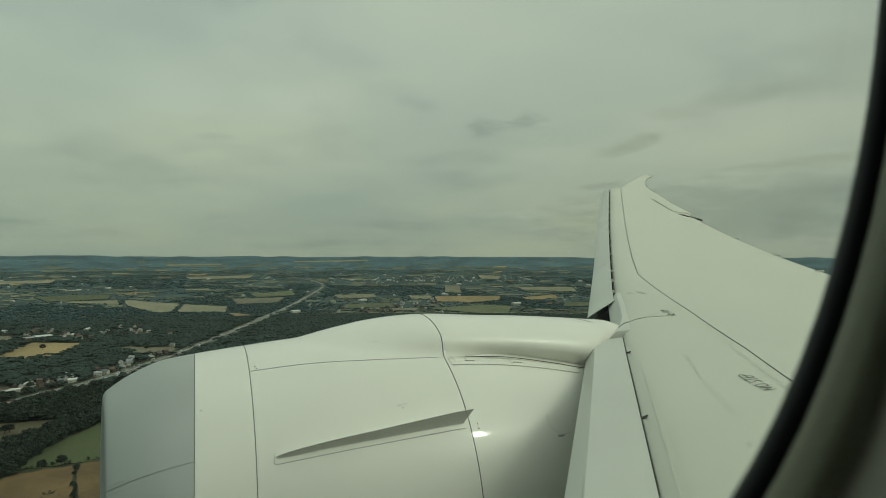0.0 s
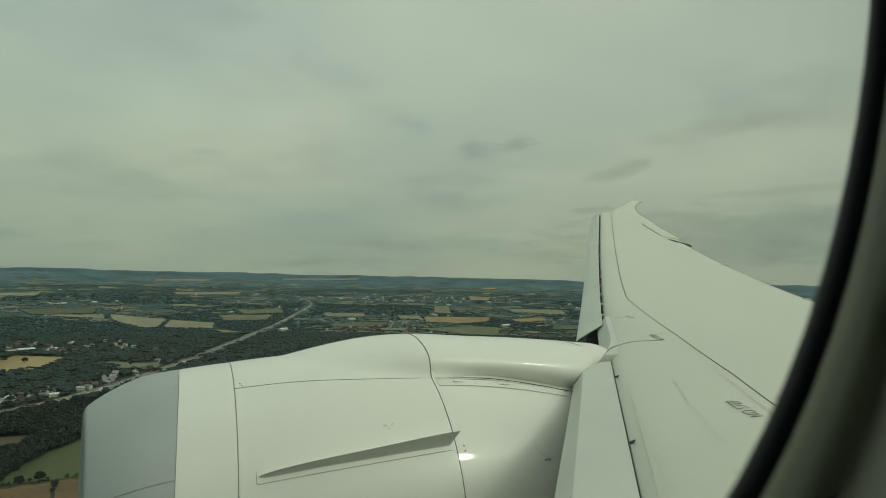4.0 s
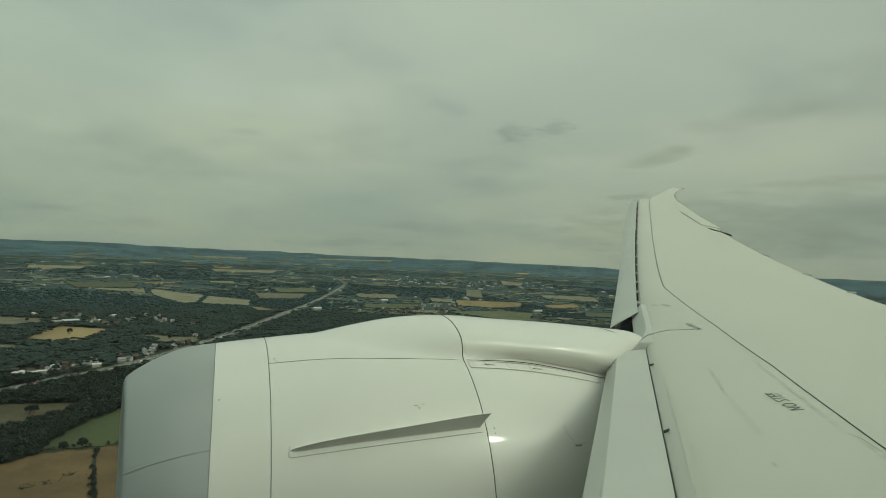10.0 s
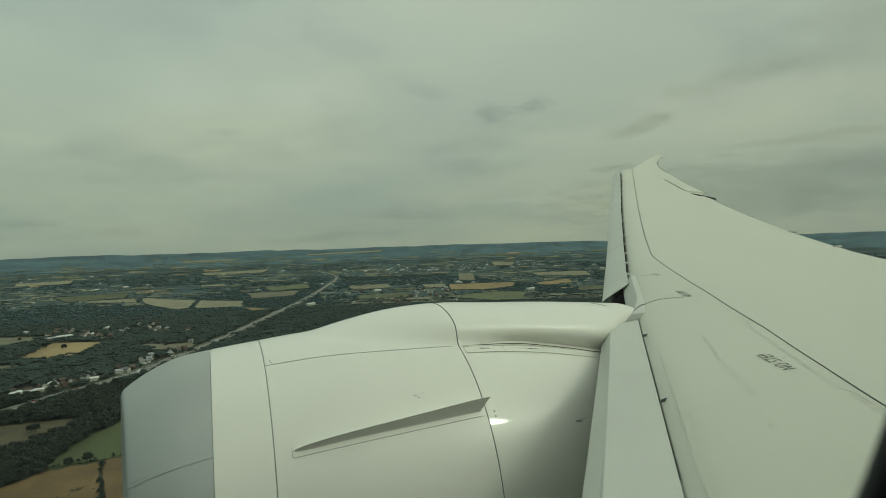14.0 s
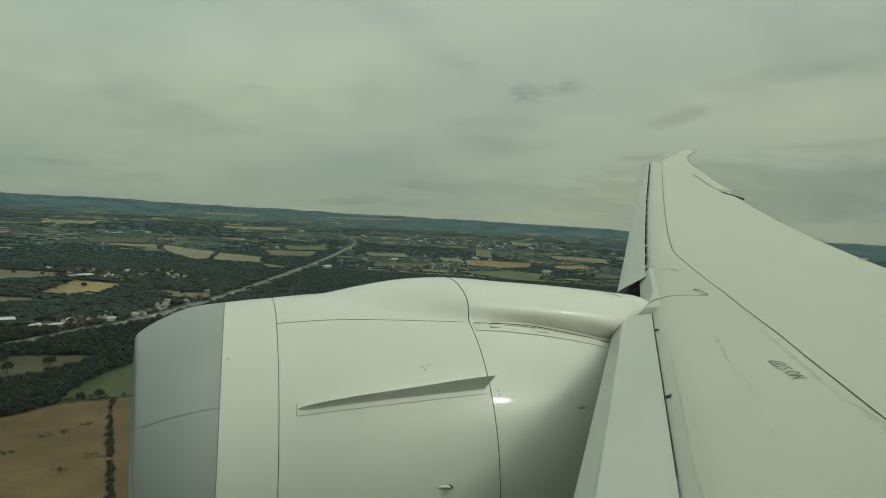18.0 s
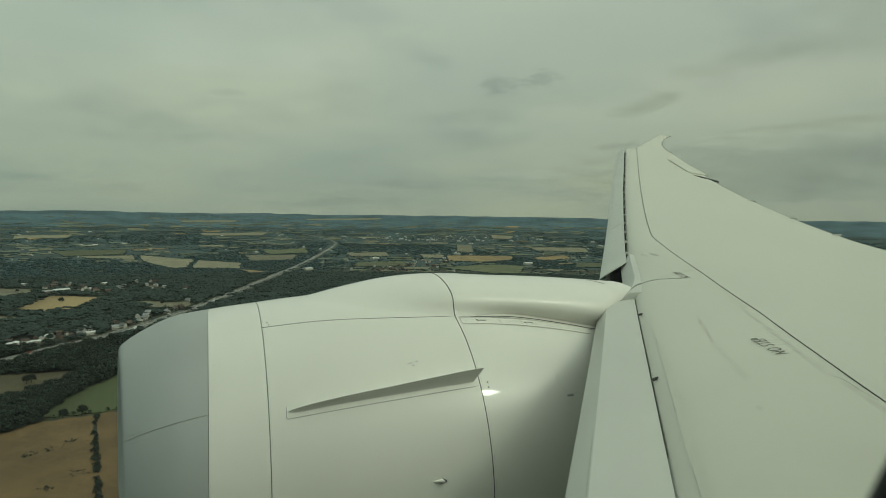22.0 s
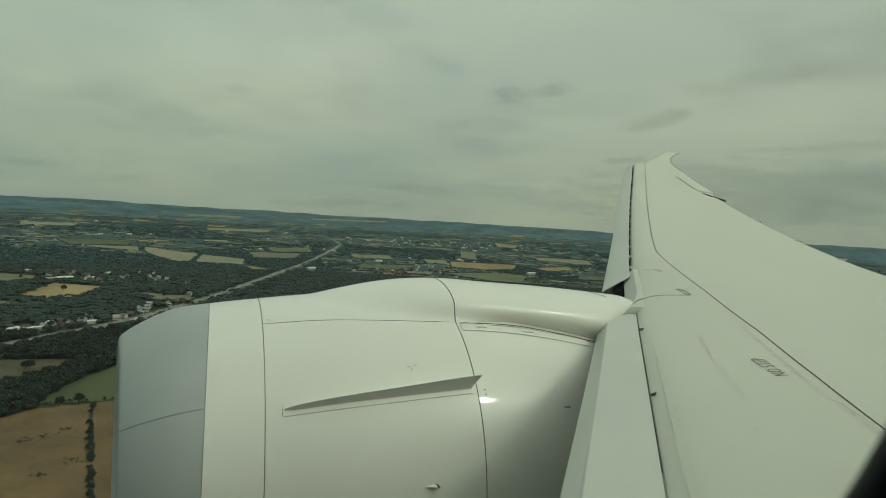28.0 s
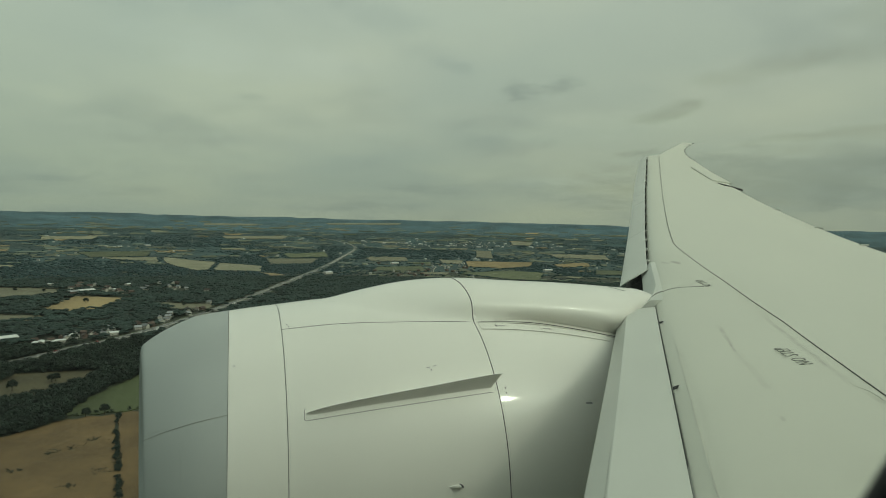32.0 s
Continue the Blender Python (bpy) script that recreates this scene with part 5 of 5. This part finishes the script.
def house(L, W, H, R, wall_mat, roof_mat, label, chimney=True):
    """A gabled building with windows, door and chimney."""
    h = tagged(new("house" if chimney else "farm_shed"), label, "house" if chimney else "shed", group="houses of the village" if chimney else "farm and trade sheds")
    verts = [Vector((x, y, z)) for x in (-L / 2, L / 2) for y, z in ((-W / 2, -1.5), (W / 2, -1.5), (W / 2, H), (0, H + R), (-W / 2, H))]
    faces = [(0, 1, 2, 3, 4), (9, 8, 7, 6, 5)] + [(i, (i + 1) % 5, 5 + (i + 1) % 5, 5 + i) for i in range(5)]
    link("wall", verts, faces, wall_mat, h)
    for s in (-1, 1):
        e = 0.4
        a, b = Vector((0, 0, H + R + 0.12)), Vector((0, s * (W / 2 + e), H - R * e / (W / 2) + 0.1))
        rows = [[a + Vector((x, 0, 0)), b + Vector((x, 0, 0)), b + Vector((x, 0, -0.22)), a + Vector((x, 0, -0.22))] for x in (-L / 2 - e, L / 2 + e)]
        v, f = loft(rows, closed=True, caps=True)
        link("roof", v, f, roof_mat, h)
    for s in (-1, 1):
        for k in range(3 if chimney else 2):
            x = -L / 2 + L * (k + 0.5) / (3 if chimney else 2)
            if s > 0 and k == 1 and chimney:
                part("door", box_mesh((x, s * W / 2, 1.0), 1.0, 0.14, 2.1, 0.02), TYRE, h)
            else:
                part("window", box_mesh((x, s * W / 2, 1.5), 1.5, 0.12, 1.2), CAR_GLASS, h)
            if chimney:
                part("window", box_mesh((x, s * W / 2, 4.1), 1.3, 0.12, 1.1), CAR_GLASS, h)
    if chimney:
        part("chimney", box_mesh((L * 0.3, 0, H + R + 0.3), 0.9, 0.6, 1.8), BRICK, h)
    return h


HOUSES = [house(11, 7.5, 5.2, 2.8, BRICK, TILE, "red brick house with a brown tiled gable roof"), house(12, 8, 5.2, 2.6, RENDERED, TILE, "pale rendered house with a brown tiled roof"),
          house(9, 7, 5.0, 2.8, RENDERED, SLATE, "pale rendered house with a grey slate roof")]
SHEDS = [house(34, 16, 6, 2.2, RENDERED, PALE_ROOF, "long pale shed with a white metal roof", False), house(24, 12, 5, 2.0, BRICK, SLATE, "brick farm shed with a grey sheet roof", False),
         house(15, 9, 4.5, 1.6, RENDERED, PALE_ROOF, "small pale shed with a white metal roof", False)]
HOUSES.append(house(10, 7, 4.6, 2.4, RENDERED, SLATE, "white rendered cottage with a weathered grey roof"))
placed = set()
HOUSE_SPOTS = []


def settle(src, b, el, turn, size=1.0):
    k = size * shrink(el)
    m = Matrix.Translation(spot(b, el, 0.1)) @ Matrix.Rotation(turn, 4, "Z") @ Matrix.Scale(k, 4)
    HOUSE_SPOTS.append((b, el))
    if src.name not in placed:
        placed.add(src.name)
        src.matrix_world = m
        return src
    c = copy_thing(src, m)
    c.scale = (k, k, k)
    return c


def road_el(b):
    return interp(b, ROAD[:8])


for i in range(60):
    b = rng.uniform(-14.0, -8.6)
    el = -9.75 + 0.125 * (b + 14.6) + rng.gauss(0, 0.13)
    if clear(b, el) and el > road_el(b) + 0.36 and all(math.hypot(b - hb, (el - he) * 2) > 0.34 for hb, he in HOUSE_SPOTS):
        settle(rng.choice((HOUSES[1], HOUSES[2], HOUSES[3], HOUSES[0], SHEDS[2])), b, el, rng.choice((0.3, 1.87)) + rng.uniform(-0.2, 0.2), rng.uniform(0.65, 0.9))
for i in range(26):
    b = rng.uniform(-7.2, -1.0)
    el = road_el(b) + rng.uniform(0.3, 0.75)
    if clear(b, el) and all(math.hypot(b - hb, (el - he) * 2) > 0.34 for hb, he in HOUSE_SPOTS):
        settle(rng.choice(HOUSES), b, el, rng.uniform(0, 3), 1.0)
for b, el in ((8.2, -4.55), (-10.6, -5.9), (14.0, -3.6), (27.5, -3.9), (-16.0, -9.3)):
    settle(SHEDS[0], b, el, 0.4 + rng.uniform(-0.3, 0.3), 1.0)
settle(SHEDS[1], -11.5, -5.95, 0.8)
for i in range(46):
    b, el = rng.uniform(11.5, 21), rng.uniform(-4.7, -3.5)
    if clear(b, el):
        settle(HOUSES[rng.randrange(3)], b, el, rng.uniform(0, 3), 1.0)
for i in range(26):
    b, el = rng.uniform(-14, 0), rng.uniform(-6.1, -5.3)
    if clear(b, el):
        settle(rng.choice(HOUSES + SHEDS[1:]), b, el, rng.uniform(0, 3), 1.0)
for i in range(190):
    b, el = rng.uniform(-16, 34), -1.0 - 2.6 * rng.random()
    if rng.random() < 0.5:
        b, el = rng.gauss(20, 5), -1.75 + 0.15 * rng.gauss(0, 1)
    if clear(b, el) and el > -4.8:
        settle(rng.choice((SHEDS[0], SHEDS[2], SHEDS[2], HOUSES[1], HOUSES[3])), b, el, rng.uniform(0, 3), 0.9)

# ---- trees ----
def lump(seed, subdiv):
    """A small uneven clump of leaves."""
    bm = bmesh.new()
    bmesh.ops.create_icosphere(bm, subdivisions=subdiv, radius=1)
    for q in bm.verts:
        n = noise.noise(q.co * 1.7 + Vector((seed * 3.1, 0, seed)))
        m = noise.noise(q.co * 4.1 + Vector((seed, seed * 2.3, 0)))
        q.co *= 1 + 0.5 * n + 0.5 * m + 0.3 * noise.noise(q.co * 9 + Vector((seed, 0, 0)))
        q.co.z *= 0.9
    vs = np.array([q.co[:] for q in bm.verts])
    fs = np.array([[q.index for q in fc.verts] for fc in bm.faces])
    bm.free()
    return vs, fs


LUMPS_FAR = [lump(k, 1) for k in range(5)]


def spray(seed, n):
    """A loose clump of small leaf sprays over a rounded core."""
    srng = random.Random(seed)
    vs, fs = [], []
    for i in range(n):
        d = Vector((srng.gauss(0, 1), srng.gauss(0, 1), srng.gauss(0.25, 1))).normalized()
        c = d * srng.uniform(0.62, 1.08)
        nrm = (d + Vector((srng.gauss(0, 0.45), srng.gauss(0, 0.45), srng.gauss(0, 0.45)))).normalized()
        a = nrm.orthogonal().normalized()
        b = nrm.cross(a)
        t0, size = srng.uniform(0, 6.28), srng.uniform(0.24, 0.48)
        for k in range(3):
            t = t0 + k * 2.094 + srng.uniform(-0.4, 0.4)
            vs.append((c + (a * math.cos(t) + b * math.sin(t)) * size * srng.uniform(0.7, 1.2))[:])
        fs.append([3 * i, 3 * i + 1, 3 * i + 2])
    return np.array(vs), np.array(fs)


LUMPS_MID = [spray(k + 40, 50) for k in range(7)]
nrg = np.random.default_rng(11)


def grove(name, blobs, models, label, mat=LEAF):
    """Joins many leaf clumps (x, y, z, width, height) into one mesh."""
    vv, ff, base_i = [], [], 0
    for i, (x, y, z, w, h) in enumerate(blobs):
        v, f = models[i % len(models)]
        a = nrg.uniform(0, 6.28)
        c, s = math.cos(a), math.sin(a)
        q = np.empty_like(v)
        q[:, 0] = x + w * (v[:, 0] * c - v[:, 1] * s)
        q[:, 1] = y + w * (v[:, 0] * s + v[:, 1] * c)
        q[:, 2] = z + h * v[:, 2]
        vv.append(q)
        ff.append(f + base_i)
        base_i += len(v)
    vv, ff = np.concatenate(vv), np.concatenate(ff)
    me = bpy.data.meshes.new(name)
    me.vertices.add(len(vv))
    me.vertices.foreach_set("co", vv.astype(np.float32).ravel())
    me.loops.add(ff.size)
    me.loops.foreach_set("vertex_index", ff.astype(np.int32).ravel())
    me.polygons.add(len(ff))
    me.polygons.foreach_set("loop_start", np.arange(0, ff.size, 3, dtype=np.int32))
    me.polygons.foreach_set("loop_total", np.full(len(ff), 3, dtype=np.int32))
    me.update()
    me.validate()
    if models is LUMPS_FAR:
        me.shade_smooth()
    me.materials.append(mat)
    return tagged(new(name, me), label, "woodland", kind="stuff")


def near_house(b, el):
    return any(abs(b - hb) < 0.36 and -0.17 < el - he < 0.05 for hb, he in HOUSE_SPOTS)


def near_road(b, el, pad):
    if b < 9.4:
        return abs(el - road_el(b)) < pad
    return abs(b - interp(-el, [(1.7, 9.1), (2.0, 10.2), (2.4, 10.5), (3.3, 9.1)])) < 0.5 and el < -1.6


def open_land(b, el):
    """Where the ground is pasture rather than wood."""
    r = range_of(el, b)
    return noise.noise((r * math.sin(radians(b)) * 0.0016, r * math.cos(radians(b)) * 0.0016, 4.0)) > 0.26


blobs_far, blobs_mid, blobs_back = [], [], []


def far_tree(b, el, size):
    if 34.5 < b < 44 or el > rim_el(b) - 0.02 or near_road(b, el, 0.10):
        return
    k = shrink(el)
    w = size * k
    p = spot(b, el)
    h = w * rng.uniform(0.35, 0.6)
    blobs_far.append((p.x, p.y, p.z + h * 0.5, w * (1.5 if el > -2 else 1.2), h))


count = 0
while count < 68000:
    b, el = rng.uniform(-24, 58), rng.uniform(EL0, 0.12) if rng.random() < 0.75 else rng.uniform(-2.6, 0.3)
    count += 1
    if wooded(b, el) < 0.0 and rng.random() < 0.90:
        continue
    if not clear(b, el) or near_house(b, el):
        continue
    far_tree(b, el, rng.uniform(3.0, 6.0))
for (b1, e1), (b2, e2) in EDGES + [((p[m][0], p[m][1]), (p[(m + 1) % len(p)][0], p[(m + 1) % len(p)][1])) for p, _ in MID_FIELDS for m in range(len(p))]:
    n = max(3, int(math.hypot(b2 - b1, (e2 - e1) * 4) * rng.uniform(4, 12)))
    for m in range(n):
        t = rng.random()
        far_tree(b1 + (b2 - b1) * t, e1 + (e2 - e1) * t + rng.uniform(-0.015, 0.012), rng.uniform(2.2, 6.0))
grove("far_woods", blobs_far, LUMPS_FAR, "dark distant woods and hedgerows across the plain", LEAF_FAR_HAZE)

# nearer woods, hedges and lone trees
HEDGES = [[(-18.5, -15.2), (-16.2, -15.6), (-14.6, -15.4)], [(-18.5, -15.9), (-15.2, -15.9)], [(-8.4, -15.5), (-8.3, -24)], [(-18, -16.0), (-12.2, -15.1), (-8.5, -15.2), (-4, -14.9)], [(-16, -14.9), (-12.4, -14.7), (-9.8, -13.3), (-6.4, -12.0), (-3, -11.2)],
          [(-18, -12.9), (-14.3, -11.4), (-9.2, -11.5)], [(-10.0, -12.8), (-12.6, -14.4)], [(-14.3, -7.3), (-9.0, -7.4)], [(-5.6, -7.7), (-1, -7.8)]]


def hedge_gap(b, el):
    best = 9.0
    for line in HEDGES:
        for (x1, y1), (x2, y2) in zip(line[:-1], line[1:]):
            dx, dy = x2 - x1, y2 - y1
            t = max(0, min(1, ((b - x1) * dx + (el - y1) * dy) / (dx * dx + dy * dy)))
            best = min(best, math.hypot(b - x1 - t * dx, el - y1 - t * dy))
    return best


def add_tree(store, p, w, h, n=10, fine=1.0):
    """A broad ragged crown of many small clumps."""
    for j in range(n):
        a, e = rng.uniform(0, 6.28), rng.uniform(-0.6, 1.0)
        ring = w * 0.85 * math.sqrt(max(0.05, 1 - e * e * 0.85)) * math.sqrt(rng.random())
        r = w * rng.uniform(0.24, 0.44) * fine
        store.append((p.x + ring * math.cos(a), p.y + ring * math.sin(a), p.z + h * (0.50 + 0.34 * e), r * 1.15, r * rng.uniform(0.6, 0.85)))


placed_n = 0
tries = 0
while placed_n < 11500 and tries < 190000:
    tries += 1
    r = math.sqrt(rng.uniform(380 ** 2, FLAT_R ** 2)) if placed_n > 1500 else math.sqrt(rng.uniform(420 ** 2, 950 ** 2))
    b = rng.uniform(-20, 34) if placed_n > 1500 else rng.uniform(-19, -2)
    el = el_of(r, b)
    if near_road(b, el, 0.24 if el > road_el(b) else 0.36) or near_house(b, el) or not clear(b, el):
        continue
    if (r < 640 and -9.3 < b < -7.4) or (-12.4 < b < -4 and -15.9 < el < -14.9):
        continue
    gap = hedge_gap(b, el)
    if open_land(b, el) and gap > 0.25 and rng.random() < 0.93:
        continue
    p = land(r, b)
    w = rng.uniform(4.2, 8.6)
    if r < 720:
        add_tree(blobs_mid, p, w, w * rng.uniform(1.2, 1.6), 13, 0.82)
    elif r < 1000:
        add_tree(blobs_mid, p, w, w * rng.uniform(1.2, 1.6), 6, 1.1)
    else:
        for _ in range(5):
            k = rng.choice((0.5, 0.6, 0.75, 1.0, 1.25))
            blobs_back.append((p.x + rng.gauss(0, 6.0), p.y + rng.gauss(0, 6.0), p.z + 5.2 - 0.8 * k + rng.uniform(-0.5, 0.6), 4.9 * k, 1.9 * k))
    placed_n += 1
for line in HEDGES:
    for (x1, y1), (x2, y2) in zip(line[:-1], line[1:]):
        p1, p2 = spot(x1, y1), spot(x2, y2)
        n = int((p2 - p1).length / 5)
        for i in range(n):
            q = p1.lerp(p2, (i + rng.random()) / n)
            if line[1][1] < -20:
                w = rng.choice((1.6, 2.0, 2.4, 3.0)) if noise.noise((q.x * 0.05, q.y * 0.05, 1.0)) > -0.25 else 0.0
            elif x1 > -13 and y1 < -14.8:
                w = rng.choice((1.0, 1.4, 1.8, 2.4))
            else:
                w = rng.choice((2.4, 3.2, 4.4, 6.0))
            if not w:
                continue
            add_tree(blobs_mid, q + Vector((rng.uniform(-1, 1), rng.uniform(-1, 1), 0)) * min(2.0, w * 0.6), w, w * 1.5, 18, 0.7)
for (x1, y1), (x2, y2) in zip(ROAD[:4], ROAD[1:5]):
    p1, p2 = spot(x1, y1), spot(x2, y2)
    n = int((p2 - p1).length / 7)
    d = (p2 - p1).normalized()
    s = Vector((d.y, -d.x, 0))
    for i in range(n):
        for sd in (-1, 1):
            q = p1.lerp(p2, (i + rng.random()) / n) + s * sd * rng.uniform(19, 32)
            w = rng.choice((1.4, 2.0, 2.6, 3.4))
            if not near_house(math.degrees(math.atan2(q.x, q.y)), el_of(math.hypot(q.x, q.y), 0)):
                add_tree(blobs_mid, q, w, w * 1.5)
grove("middle_woods", blobs_back, LUMPS_FAR, "dark green woods beyond the motorway", LEAF_MID_HAZE)
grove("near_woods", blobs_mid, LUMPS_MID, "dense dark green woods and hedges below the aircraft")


def tree(seed, height):
    """Trunk, limbs and a ragged crown of clumps."""
    trng = random.Random(seed)
    t = tagged(new("tree"), "lone dark green broadleaf tree standing in a field", "tree", group="lone trees in the fields")
    rows = [[Vector((r * math.cos(k * 1.047), r * math.sin(k * 1.047), z)) for k in range(6)] for r, z in ((0.5, -0.8), (0.38, height * 0.2), (0.22, height * 0.5), (0.08, height * 0.8))]
    v, f = loft(rows, closed=True, caps=True)
    link("trunk", v, f, BARK, t)
    for j in range(5):
        a = j * 1.26 + trng.uniform(-0.3, 0.3)
        e = Vector((math.cos(a) * height * 0.3, math.sin(a) * height * 0.3, height * trng.uniform(0.55, 0.75)))
        o = Vector((0, 0, height * trng.uniform(0.25, 0.4)))
        rows = [[o.lerp(e, k) + Vector((r * math.cos(m * 1.57), r * math.sin(m * 1.57), 0)) for m in range(4)] for k, r in ((0, 0.16), (1, 0.05))]
        v, f = loft(rows, closed=True, caps=True)
        link("limb", v, f, BARK, t)
    vv, ff = [], []
    for j in range(80):
        a, e = trng.uniform(0, 6.28), trng.uniform(-0.5, 1.0)
        rr = height * 0.44 * math.sqrt(max(0.1, 1 - e * e)) * trng.uniform(0.5, 1.05)
        c = Vector((rr * math.cos(a), rr * math.sin(a), height * (0.56 + 0.36 * e)))
        s = height * trng.uniform(0.06, 0.11)
        lv, lf = LUMPS_MID[j % 7]
        ff += [tuple(int(k) + len(vv) for k in q) for q in lf]
        vv += [c + Vector(q) * s for q in lv]
    link("crown", vv, ff, LEAF, t)
    return t


TREES = [tree(3, 9), tree(8, 11), tree(21, 8)]
lone = [(-12.9, -12.55), (-15.4, -12.9), (-10.6, -15.35), (-9.3, -15.3), (-11.9, -15.2), (-13.4, -5.8), (-15.2, -5.7), (-10.6, -6.75), (-3.5, -7.2), (-12.6, -12.5)]
for i, (b, el) in enumerate(lone):
    m = Matrix.Translation(spot(b, el, 0.6)) @ Matrix.Rotation(i * 1.3, 4, "Z")
    if i < 3:
        TREES[i].matrix_world = m
    else:
        copy_thing(TREES[i % 3], m)
# scrub on the rough field
bushes = []
for cb, ce in ((-12.9, -17.6), (-9.9, -17.1), (-11.3, -17.5), (-15.4, -18.5), (-12.0, -20.2), (-9.6, -19.4)):
    for i in range(16):
        p = spot(cb + rng.gauss(0, 0.32), ce + rng.gauss(0, 0.10), 0.7)
        w = rng.uniform(0.25, 0.7)
        bushes.append((p.x, p.y, p.z + w * 0.3, w * 1.5, w * 0.7))
grove("scrub", bushes, LUMPS_MID, "low scrub scattered over the ochre field")
